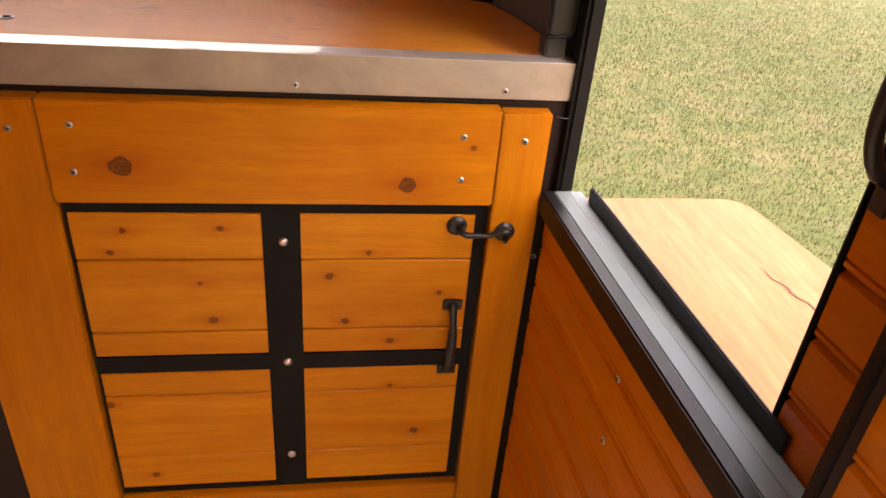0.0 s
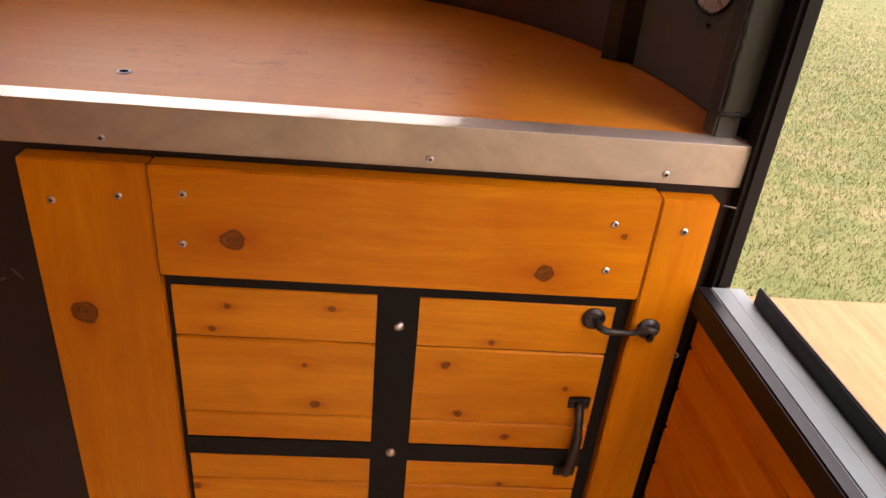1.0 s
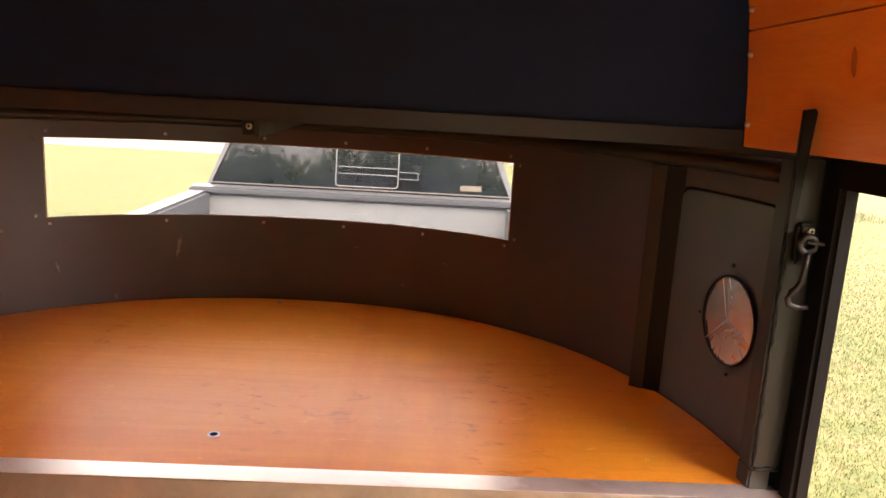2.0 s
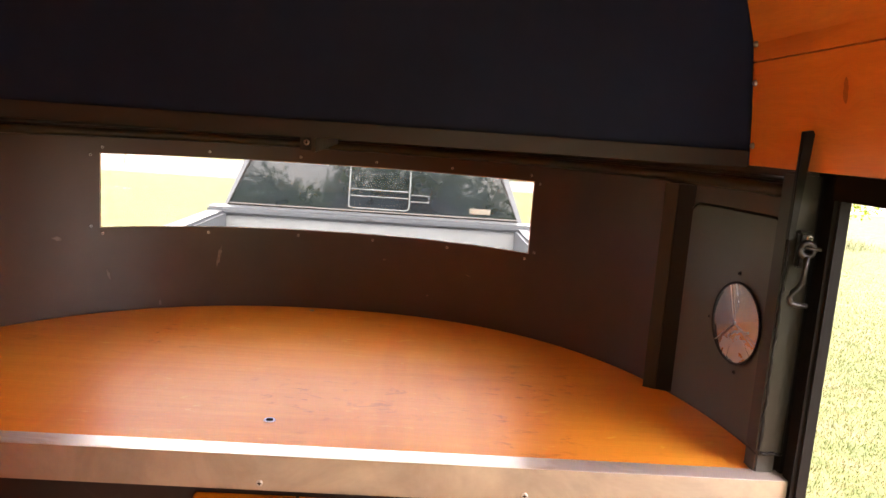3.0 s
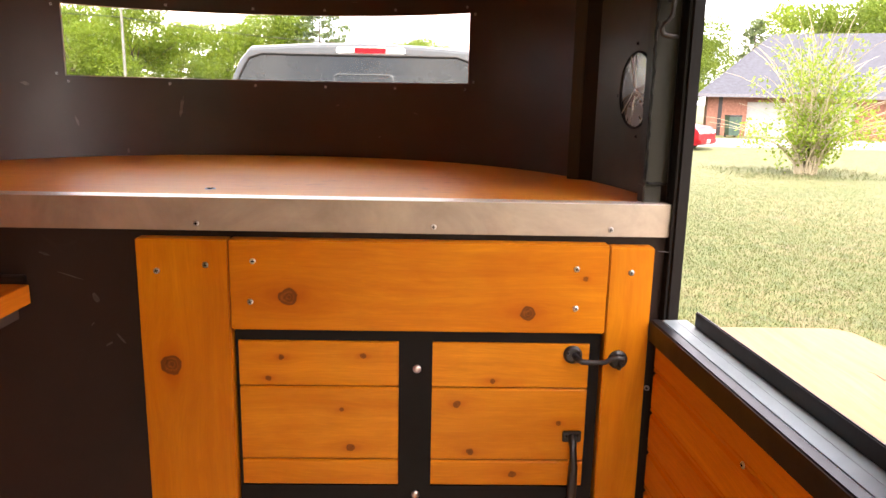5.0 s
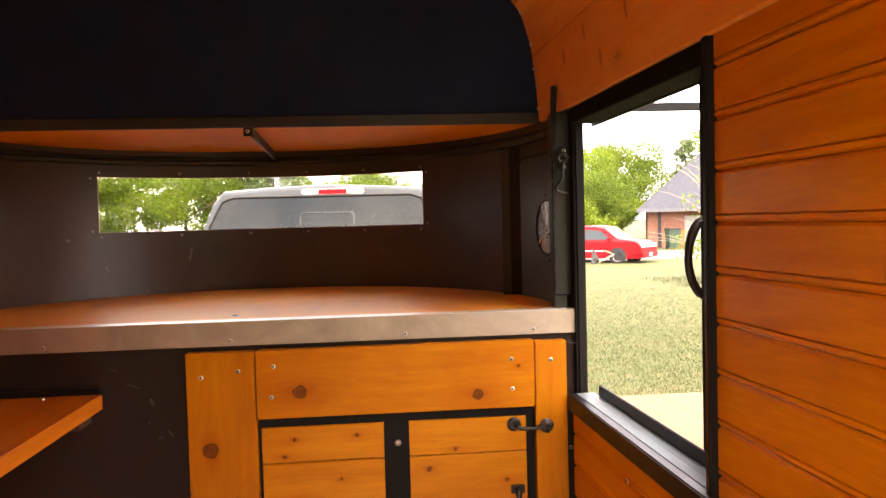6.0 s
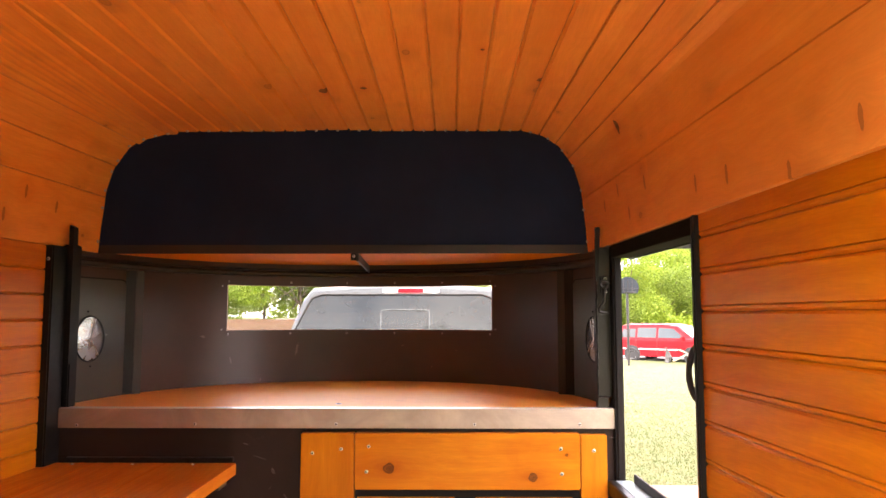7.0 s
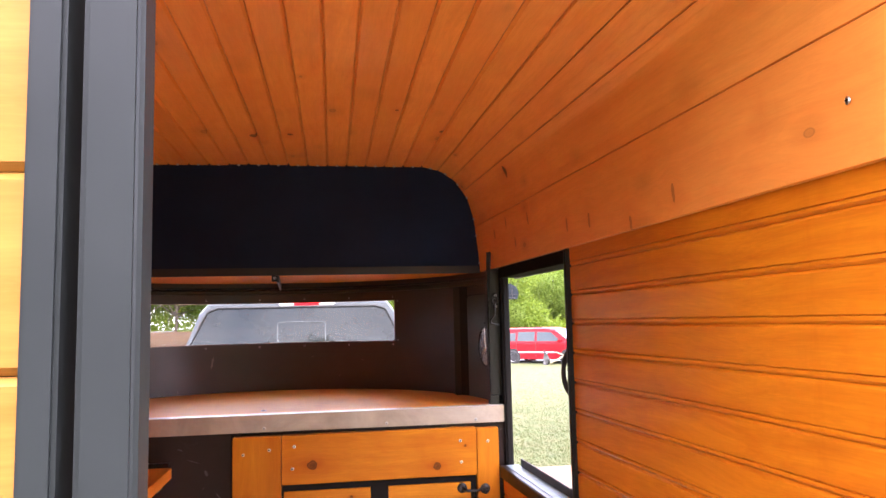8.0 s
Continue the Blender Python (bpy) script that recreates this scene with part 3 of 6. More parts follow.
# upright channels and side seams of the nose
for sgn in (1, -1):
    def side(x):
        return x if sgn > 0 else 2 * CX - x
    # the channel's lit side is a thin plate in a lighter olive colour
    for nm, foot, mat, lab in (("channel", ((0.830, 0.505), (0.853, 0.4905), (0.896, 0.466), (0.880, 0.530)), M_BLACK_GLOSS, "black upright steel channel"),
                               ("channel_face", ((0.8255, 0.5045), (0.8505, 0.4885), (0.8527, 0.4902), (0.8297, 0.5047)), M_OLIVE, "channel face with reflected grey-green light in its colour")):
        cb = bmesh.new()
        v = [[cb.verts.new((side(X), Y, Z)) for Z in (TOP + 0.001, 1.447)] for X, Y in foot]
        for i in range(4):
            cb.faces.new((v[i][0], v[(i + 1) % 4][0], v[(i + 1) % 4][1], v[i][1]))
        cb.faces.new([c[1] for c in v])
        cb.faces.new([c[0] for c in v][::-1])
        if nm == "channel":
            bmesh.ops.bevel(cb, geom=list(cb.edges), offset=0.002, segments=2, affect='EDGES')
        part(nm, cb, mat, front_wall, lab)
    # arched seam above the vent
    sb = bmesh.new()
    seam = []
    for k in range(41):
        f = k / 40
        aa = 5 + 19.5 * f
        zz = 1.408 - 0.05 * max(0, (abs(f - 0.5) * 2 - 0.72) / 0.28) ** 2
        seam.append((*nose(aa if sgn > 0 else 180 - aa, 0.001), zz))
    tube(sb, seam, 0.0030, 6)
    part("weld_seam", sb, M_BLACK_GLOSS, front_wall)
    # thin sheet added over the wall to carry M_VENT's reflected green
    pb = bmesh.new()
    rows_ = []
    for k, p in enumerate(seam):
        aa = 5 + 19.5 * k / 40
        aa = aa if sgn > 0 else 180 - aa
        rows_.append([pb.verts.new((*nose(aa, i_), z_)) for i_, z_ in ((0.0016, TOP + 0.001), (0.0016, p[2]), (-0.001, p[2]), (-0.001, TOP + 0.001))])
    for r0, r1 in zip(rows_, rows_[1:]):
        for i in range(4):
            pb.faces.new((r0[i], r1[i], r1[(i + 1) % 4], r0[(i + 1) % 4]))
    pb.faces.new(rows_[0])
    pb.faces.new(rows_[-1][::-1])
    part("vent_panel", pb, M_VENT, front_wall, "black-painted panel round the vent, green reflection in its colour", smooth=False)

# faint scuffs on the nose wall
random.seed(8)
for x, z, w, h, rot in ((-0.345, 1.105, 0.010, 0.075, -10), (-0.50, 0.965, 0.008, 0.016, 0), (-0.72, 1.17, 0.020, 0.010, -30), (-0.62, 1.06, 0.006, 0.03, 15), (0.16, 1.12, 0.014, 0.005, 12), (0.42, 1.10, 0.02, 0.004, -14), (0.30, 1.02, 0.012, 0.004, 30), (-0.12, 1.45, 0.03, 0.003, 0), (0.22, 1.447, 0.02, 0.003, 0)):
    bm = bmesh.new()
    vs = []
    for i in range(14):
        th = 2 * math.pi * i / 14
        r = 0.6 + 0.6 * random.random()
        dx, dz = w / 2 * r * math.cos(th), h / 2 * r * math.sin(th)
        xx = x + dx * math.cos(radians(rot)) - dz * math.sin(radians(rot))
        vs.append(bm.verts.new((xx, nose_at(xx, 0.0008), z + dx * math.sin(radians(rot)) + dz * math.cos(radians(rot)))))
    f = bm.faces.new(vs)
    ext = bmesh.ops.extrude_face_region(bm, geom=[f])
    bmesh.ops.translate(bm, verts=[e for e in ext["geom"] if isinstance(e, bmesh.types.BMVert)], vec=(0, 0.003, 0))
    part("scuff", bm, M_SCUFF, front_wall, "faint grey scuff")

# rounded rail along the top of the nose wall
rail = bmesh.new()
ra = [4 + 172 * i / 70 for i in range(71)]
tube(rail, [(*nose(a, 0.014), 1.463) for a in ra], 0.013, 8)
tube(rail, [(*nose(a, 0.004), 1.484) for a in ra], 0.005, 6)
part("top_rail", rail, M_OLIVE, front_wall, "black rounded steel rail", smooth=True)

# vents, a bare sheet-metal disc behind a round hole on either side
for sgn in (1, -1):
    a0 = 12.0 if sgn > 0 else 168.0
    x, y = nose(a0)
    x2, y2 = nose(a0 + 0.5)
    x1, y1 = nose(a0 - 0.5)
    tang = Vector((x2 - x1, y2 - y1, 0)).normalized()
    inn = Vector((-sgn * abs(tang.y), -abs(tang.x), 0))
    up = Vector((0, 0, 1))
    side = up.cross(inn)
    c = Vector((x, y, 1.178)) + inn * 0.006
    vent = thing("vent", c, "round vent with a bare shiny sheet-metal vane plate", "vent", group="nose vents")
    for leaf in range(6):
        t0 = 2 * math.pi * leaf / 6 + 0.3
        vb = bmesh.new()
        rim = []
        for k in range(7):
            th = t0 + math.pi / 3 * k / 6
            rim.append(c + inn * (-0.0006 + 0.0022 * k / 6) + (side * math.cos(th) + up * math.sin(th)) * 0.082)
        top_ = [vb.verts.new(c + inn * 0.003)] + [vb.verts.new(p) for p in rim]
        bot_ = [vb.verts.new(v.co - inn * 0.001) for v in top_]
        vb.faces.new(top_)
        vb.faces.new(bot_[::-1])
        for k in range(8):
            vb.faces.new((top_[k], top_[(k + 1) % 8], bot_[(k + 1) % 8], bot_[k]))
        part("vane", vb, M_VANE, vent)
    for k in range(3):
        th = (1.95, 3.85, 5.9)[k] if sgn > 0 else (1.2, 3.3, 5.4)[k]
        d = side * math.cos(th) + up * math.sin(th)
        rb = bmesh.new()
        tube(rb, [c + inn * 0.0045 + d * 0.006, c + inn * 0.0045 + d * 0.080], 0.0012, 5)
        part("fold", rb, M_ALU, vent)
    hb = bmesh.new()
    lathe(hb, [(0.0045, 0.002), (0.0045, 0.004), (0.0, 0.005)], c, inn, 12)
    part("rivet", hb, M_ZINC, vent)
    # added black ring imitates the shadow along the vent hole's edge
    rb = bmesh.new()
    tube(rb, [c + inn * 0.002 + (side * math.cos(2 * math.pi * k / 40) + up * math.sin(2 * math.pi * k / 40)) * 0.0845 for k in range(40)], 0.0030, 6, closed=True)
    part("rim", rb, M_BLACK_GLOSS, vent, smooth=True)
    for k in range(4):
        th = math.pi / 2 * k + 0.12
        d = side * math.cos(th) + up * math.sin(th)
        slope = math.degrees(math.atan2(inn.y, inn.x)) + 90
        piece("screw", SCREW_D if k else SCREW_S, vent, c + inn * -0.002 + d * 0.103, (0, 0, slope))

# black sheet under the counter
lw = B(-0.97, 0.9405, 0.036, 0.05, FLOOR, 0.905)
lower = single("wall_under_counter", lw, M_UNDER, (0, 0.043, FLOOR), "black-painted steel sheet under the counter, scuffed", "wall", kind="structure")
for k, (x, z, w, h, rot) in enumerate([(-0.205, 0.745, 0.012, 0.022, 20), (-0.16, 0.66, 0.026, 0.005, -50), (-0.185, 0.648, 0.018, 0.004, 30), (-0.215, 0.69, 0.008, 0.003, 45), (-0.30, 0.835, 0.02, 0.005, -20), (-0.25, 0.79, 0.05, 0.002, -18)]):
    bm = bmesh.new()
    vs = []
    for i in range(14):
        th = 2 * math.pi * i / 14
        r = 0.7 + 0.5 * random.random()
        dx, dz = w / 2 * r * math.cos(th), h / 2 * r * math.sin(th)
        vs.append(bm.verts.new((x + dx * math.cos(radians(rot)) - dz * math.sin(radians(rot)), 0.0352, z + dx * math.sin(radians(rot)) + dz * math.cos(radians(rot)))))
    f = bm.faces.new(vs)
    ext = bmesh.ops.extrude_face_region(bm, geom=[f])
    bmesh.ops.translate(bm, verts=[e for e in ext["geom"] if isinstance(e, bmesh.types.BMVert)], vec=(0, 0.002, 0))
    part("scuff", bm, M_SMUDGE, lower, "pale grey scuff")

# bulkhead over the nose: black panel with rounded upper corners
PY = 0.285


def arch(f, grow=0.0):
    """Arched lining, f from 0 (lower edge, one side) to 1 (other side); grow pushes it outwards."""
    pts = [Vector((CX + x, z)) for x, z in ROOF]
    pts = pts + [Vector((2 * CX - p.x, p.y)) for p in pts[-2::-1]]
    lens = [0.0]
    for a, b in zip(pts, pts[1:]):
        lens.append(lens[-1] + (b - a).length)
    s = f * lens[-1]
    for i in range(len(pts) - 1):
        if s <= lens[i + 1] + 1e-9:
            t = (s - lens[i]) / (lens[i + 1] - lens[i])
            p = pts[i].lerp(pts[i + 1], t)
            d = (pts[i + 1] - pts[i]).normalized()
            return p + Vector((d.y, -d.x)) * grow, lens[-1]
    return pts[-1], lens[-1]


bp = bmesh.new()
prof = [arch(i / 96, 0.01)[0] for i in range(97)]
fr = [bp.verts.new((p.x, PY, p.y)) for p in prof]
bk = [bp.verts.new((p.x, PY + 0.012, p.y)) for p in prof]
bp.faces.new(fr)
bp.faces.new(bk[::-1])
for i in range(97):
    j = (i + 1) % 97
    bp.faces.new((fr[i], fr[j], bk[j], bk[i]))
single("bulkhead", bp, M_BLACK_FLAT, (CX, PY, 1.5), "matt black panel with rounded corners over the nose", "panel", kind="structure")

lip = thing("trim", (CX, PY, 1.505), "black steel angle along the bulkhead's lower edge", "trim", kind="structure")
part("angle_face", B(CX - 0.925, CX + 0.925, PY - 0.009, PY - 0.003, 1.499, 1.532, 0.002), M_GREY_STEEL, lip)
part("angle_ledge", B(CX - 0.925, CX + 0.925, PY - 0.003, PY + 0.03, 1.503, 1.508), M_BLACK_GLOSS, lip)

# stained plywood over the nose, seen from below
ov = bmesh.new()
oa = [8 + 164 * i / 60 for i in range(61)]
und = [Vector((*nose(a, 0.003), 1.509)) for a in oa if nose(a)[1] > PY + 0.012]
und = [Vector((und[0].x, PY + 0.012, 1.509))] + und + [Vector((und[-1].x, PY + 0.012, 1.509))]
lo = [ov.verts.new(p) for p in und]
hi = [ov.verts.new(p + Vector((0, 0, 0.012))) for p in und]
ov.faces.new(lo)
ov.faces.new(hi[::-1])
for i in range(len(lo)):
    j = (i + 1) % len(lo)
    ov.faces.new((lo[i], lo[j], hi[j], hi[i]))
single("overhead_panel", ov, M_PLY_UP, (CX, 0.7, 1.509), "orange-stained plywood panel over the nose", "panel", kind="structure")
strut = thing("strut", (0.02, 0.6, 1.49), "grey-black flat steel strut on edge under the overhead panel", "strut")
stb = box(bmesh.new(), -0.004, 0.004, PY - 0.006, nose_at(0.0, 0.03), 1.470, 1.5025, 0.0015)
for v in stb.verts:
    v.co.x += 0.040 - 0.055 * (v.co.y - PY)
part("bar", stb, M_OLIVE, strut)
part("tab", B(0.014, 0.036, PY - 0.0025, PY + 0.002, 1.474, 1.5025, 0.001), M_BLACK_GLOSS, strut)
piece("bolt", SCREW, strut, (0.026, PY - 0.0025, 1.489))

# arched ceiling boards, all in one mesh
def spread_x(x, y):
    """The lining widens with the walls; its flat middle stays straight."""
    f = min(1.0, max(0.0, (abs(x - CX) - 0.60) / 0.28))
    return x + math.copysign(0.045 * (PY - y) * f, x - CX)


# outer roof and outer skins, plain
roof = bmesh.new()
prof = [arch(i / 60, 0.03)[0] for i in range(61)]
prof2 = [arch(i / 60, 0.036)[0] for i in range(61)]
for y0, y1 in ((REAR - 0.05, 1.15),):
    def ends(p):
        u = min(max(p.x, CX - 0.90), CX + 0.90)
        return (y0, max(0.13, nose_at(u) + 0.008))
    A = [[roof.verts.new((spread_x(p.x, min(y, PY)), y, p.y)) for y in ends(p)] for p in prof]
    C = [[roof.verts.new((spread_x(p.x, min(y, PY)), y, p.y)) for y in ends(p)] for p in prof2]
    for i in range(60):
        for q in (A, C):
            roof.faces.new((q[i][0], q[i + 1][0], q[i + 1][1], q[i][1]))
        for k in (0, 1):
            roof.faces.new((A[i][k], A[i + 1][k], C[i + 1][k], C[i][k]))
    for i in (0, 60):
        roof.faces.new((A[i][0], A[i][1], C[i][1], C[i][0]))
single("roof", roof, M_BLACK, (0, -0.5, 2.0), "black painted steel trailer roof", "roof", kind="structure")

random.seed(11)
total = arch(0)[1]
BOARD, BOARD_X = 0.0823, -0.162      # width of the flat boards, one of their joints
cuts = [0.0, 0.202, 0.37, 0.445, 0.515]
cuts += [total / 2 - (BOARD_X + BOARD * k - CX) for k in range(10, -7, -1)]
LAP = cuts[-1]
cuts += [total - c for c in (0.46, 0.34, 0.215, 0.0)]
cv, cf = [], []
for a, b in zip(cuts, cuts[1:]):
    y1 = PY - (0.016 if 1.10 < a < 1.40 else 0.004) - random.choice((0, 0, 0.002, 0.004))
    y0 = REAR + 0.01
    n = max(3, int((b - a) / 0.016))
    g, dp = (0.0060, 0.0070) if 0.50 < a < total - 0.6 else (0.0022, 0.003)
    line = [(a + 0.0006, dp), (a + g, 0.0)] + [(a + g + (b - a - 2 * g) * k / n, 0.0) for k in range(1, n)] + [(b - g, 0.0), (b - 0.0006, dp)]
    i0 = len(cv)
    over = abs(a - LAP) < 1e-6          # this board laps over the flat ones along a slant
    for y in (y0, y1):
        for j, (q, d) in enumerate(line):
            if over:
                q -= 0.059 * (PY - y) * (1 - j / (len(line) - 1))
                d -= 0.010
            p = arch(q / total, d)[0]
            cv.append((spread_x(p.x, y), y, p.y))
        for q in (b, a):
            p = arch(q / total, 0.013)[0]
            cv.append((spread_x(p.x, y), y, p.y))
    L = len(line) + 2
    for k in range(L):
        k2 = (k + 1) % L
        cf.append((i0 + k, i0 + k2, i0 + L + k2, i0 + L + k))
    cf.append(tuple(i0 + k for k in range(L))[::-1])
    cf.append(tuple(i0 + L + k for k in range(L)))
me = bpy.data.meshes.new("ceiling")
me.from_pydata(cv, [], cf)
bm = bmesh.new()
bm.from_mesh(me)
bmesh.ops.recalc_face_normals(bm, faces=bm.faces)
bm.to_mesh(me)
bm.free()
me.materials.append(M_WOOD_CEIL)
ceiling = tagged(new("ceiling", me), "arched ceiling of orange-stained tongue-and-groove pine boards", "ceiling", kind="structure")
ORG[ceiling] = Vector((0, 0, 0))
# small screws along the front ends of the boards
sc = bmesh.new()
for a, b in zip(cuts, cuts[1:]):
    for f in ((0.2, 0.5, 0.8) if abs(a - LAP) < 1e-6 else (0.2, 0.8) if b - a > 0.11 else (0.5,)):
        lift = -0.010 if abs(a - LAP) < 1e-6 else 0.0
        p, _ = arch((a + (b - a) * f) / total, lift)
        q, _ = arch((a + (b - a) * f) / total, lift - 0.004)
        ax = (q - p).normalized()
        lathe(sc, [(0.0062, 0), (0.0060, 0.002), (0.0048, 0.0045), (0.0028, 0.0062), (0, 0.0068)], (p.x, PY - 0.022, p.y), (ax.x, 0, ax.y), 10)
part("screw_row", sc, M_ZINC, ceiling, "row of small zinc screws", smooth=True)
tagged(ceiling.children[0], kind="stuff")
for y, z in ((-1.934, 1.597), (-1.934, 1.757)):
    p, _ = arch((z - ARCH_Z) / total)
    piece("screw", SCREW, ceiling, (spread_x(p.x, y) - 0.004, y, p.y), (0, 0, -90))

# side walls: steel skin with planks on it
OY0, OY1, OZ0, OZ1 = -0.728, 0.004, 0.725, 1.472     # side opening
wr = thing("wall_right", (1.0, -1.0, FLOOR), "side wall of black steel lined with orange-stained beaded pine planks", "wall", kind="structure")
FLARE = 0.046


def flare(y, y0):
    """The side walls spread a little towards the rear."""
    return FLARE * max(0.0, y0 - y)


TILT = math.degrees(math.atan(FLARE))
SK0, SK1 = 0.952, 0.957
sk = bmesh.new()
box(sk, SK0, SK1, REAR, OY0, FLOOR, ARCH_Z + 0.02)
box(sk, SK0, SK1, OY0, OY1, FLOOR, OZ0 - 0.02)
box(sk, SK0, SK1, OY0, OY1, OZ1, ARCH_Z + 0.02)
for v in sk.verts:
    v.co.x += flare(v.co.y, 0.0)
part("steel_skin", sk, M_BLACK, wr)
wl = thing("wall_left", (-1.0, -1.0, FLOOR), "side wall of black steel lined with orange-stained pine planks", "wall", kind="structure")
sk = B(-SK1 - 0.018, -SK0 - 0.018, REAR, 0.10, FLOOR, ARCH_Z + 0.02)
for v in sk.verts:
    v.co.x -= flare(v.co.y, -0.06)
part("steel_skin", sk, M_BLACK, wl)

# frame of the side opening
fr1 = thing("window_2", (0.97, (OY0 + OY1) / 2, OZ0), "open side hatch with a black steel frame and sill", "window", kind="structure")
part("jamb", B(0.9415, 0.971, 0.0055, 0.0515, FLOOR, ARCH_Z, 0.007, 3), M_BAR, fr1, "black steel jamb tube")
part("jamb", B(0.956, 1.004, OY0 - 0.034, OY0 - 0.017, OZ0 - 0.050, ARCH_Z, 0.003), M_BLACK_GLOSS, fr1, "dark grey steel jamb")


def flared(bm):
    for v in bm.verts:
        v.co.x += flare(v.co.y, 0.0)
    return bm


# plates added above the jamb to block daylight leaking through the gap
part("corner_plate", B(0.925, 0.960, OY1 + 0.001, 0.135, ARCH_Z + 0.0005, ARCH_Z + 0.035), M_BLACK_GLOSS, fr1)
part("corner_plate", B(0.9605, 1.003, OY1 - 0.06, 0.135, ARCH_Z - 0.001, ARCH_Z + 0.035), M_BLACK_GLOSS, fr1)
part("header", flared(B(0.932, 1.003, OY0, OY1 + 0.001, OZ1 - 0.012, ARCH_Z - 0.001, 0.002)), painted("matt_black_header", (0.010, 0.008, 0.006), 0.75, 0.03, sheen=0.03), fr1)
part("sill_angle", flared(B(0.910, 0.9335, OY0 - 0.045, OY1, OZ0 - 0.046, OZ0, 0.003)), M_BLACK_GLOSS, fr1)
part("sill", flared(B(0.9337, 0.988, OY0 - 0.002, OY1, OZ0 - 0.018, OZ0 - 0.001, 0.002)), M_SILL, fr1, "black steel sill with sky reflection in its grey-blue colour")
part("sill_seam", flared(B(0.962, 0.9642, OY0, OY1, OZ0 - 0.002, OZ0 - 0.0006)), plain("pale_seam_steel", (0.15, 0.18, 0.195), 0.7), fr1, "thin pale seam along the sill")
part("sill_track", flared(B(0.9835, 0.9895, -0.645, -0.040, OZ0 - 0.001, OZ0 + 0.030, 0.002)), M_BLACK_GLOSS, fr1, "upright black track on the sill")
part("head_track", flared(B(1.004, 1.012, -0.615, 0.05, 1.457, 1.486, 0.002)), M_BLACK_GLOSS, fr1, "black track under the header")

# sliding hatch, pushed back, with its handle
sh = thing("sliding_hatch", (1.0, -1.0, OZ0), "sliding hatch lined with orange pine planks, pushed open, black handle", "hatch")
HX, HY = 1.020, -0.612
pb = B(HX + 0.012, HX + 0.020, -1.36, HY, OZ0 - 0.03, 1.476)
for v in pb.verts:
    v.co.x += flare(v.co.y, HY)
part("panel", pb, M_BLACK, sh)
part("edge_bar", B(HX - 0.004, HX + 0.020, HY, HY + 0.006, OZ0 - 0.03, 1.476, 0.002), M_BLACK_GLOSS, sh)
hp = prism("plank", board_profile(0.0826, 0.012), 0.72, M_WOOD_WALL)
for k in range(9):
    piece("plank", hp, sh, (HX + flare(HY - 0.362, HY), HY - 0.362, OZ0 - 0.026 + 0.0832 * k), (0, 0, -90 + TILT))
hb = bmesh.new()
hp_pts = []
for k in range(17):
    f = k / 16
    z = 1.050 + 0.148 * f
    out = 0.038 * math.sin(math.pi * f) ** 0.45 if 0 < f < 1 else 0
    hp_pts.append((HX - out, HY - 0.016, z))
tube(hb, hp_pts, 0.0075, 10, flat=1.2)
hd = part("handle", hb, M_IRON, sh, "black bow handle", smooth=True)
for z in (1.033, 1.212):
    part("mount", B(HX - 0.004, HX + 0.001, HY - 0.028, HY - 0.004, z - 0.016, z + 0.016, 0.002), M_IRON, hd)

# planks of the side walls
PITCH = 0.0862
pr = prism("plank", board_profile(PITCH - 0.0006, 0.015), (OY0 - 0.034) - (REAR + 0.02), M_WOOD_WALL)
yc = ((OY0 - 0.034) + (REAR + 0.02)) / 2
for k in range(21):
    z = 1.450 - PITCH * k
    if z > FLOOR - 0.05:
        piece("plank", pr, wr, (XR + 0.010 + flare(yc, 0.0), yc, z), (0, 0, -90 + TILT))
pr2 = prism("plank", board_profile(PITCH - 0.0006, 0.015), 0.735, M_WOOD_WALL)
for k in range(11):
    z = OZ0 - 0.022 - PITCH * (k + 1)
    if z > FLOOR - 0.05:
        piece("plank", pr2, wr, (XR - 0.006 + flare(-0.383, 0.0), -0.383, z), (0, 0, -90 + TILT))
for y, z in ((-0.397, 0.622), (-0.400, 0.502)):
    piece("screw", SCREW, wr, (XR - 0.006 + flare(y, 0.0), y, z), (0, 0, -90 + TILT))
LP = 0.084
pl = prism("plank", board_profile(LP - 0.0006, 0.015, bead=False), -0.058 - (REAR + 0.02), M_WOOD_WALL)
for k in range(20):
    z = ARCH_Z + 0.002 - LP * (k + 1)
    if z > FLOOR - 0.05:
        piece("plank", pl, wl, (XL - flare((-0.058 + REAR + 0.02) / 2, -0.06), (-0.058 + REAR + 0.02) / 2, z), (0, 0, 90 - TILT))

# corner posts beside the counter
pc = thing("post_right", (0.93, 0.06, FLOOR), "black welded steel corner post with a flat bar", "post", kind="structure")
part("tube", B(0.892, 0.940, 0.052, 0.10, 0.99, ARCH_Z - 0.001, 0.005), M_OLIVE, pc)
# added filler behind the jamb, keeps daylight out of the slit
part("filler_plate", B(0.9402, 0.972, 0.0535, 0.098, TOP, ARCH_Z + 0.0003), M_BLACK_GLOSS, pc)
part("short_tube", B(0.894, 0.930, 0.056, 0.10, TOP, 0.99, 0.003), M_OLIVE, pc)
fb = bmesh.new()
v = [fb.verts.new(p) for p in ((0.890, 0.044, 1.385), (0.899, 0.044, 1.385), (0.909, 0.044, 1.566), (0.905, 0.044, 1.572), (0.892, 0.044, 1.569))]
f = fb.faces.new(v)
ext = bmesh.ops.extrude_face_region(fb, geom=[f])
bmesh.ops.translate(fb, verts=[e for e in ext["geom"] if isinstance(e, bmesh.types.BMVert)], vec=(0, 0.012, 0))
part("flat_bar", fb, M_BLACK_GLOSS, pc, "pointed black flat bar")
wb = bmesh.new()
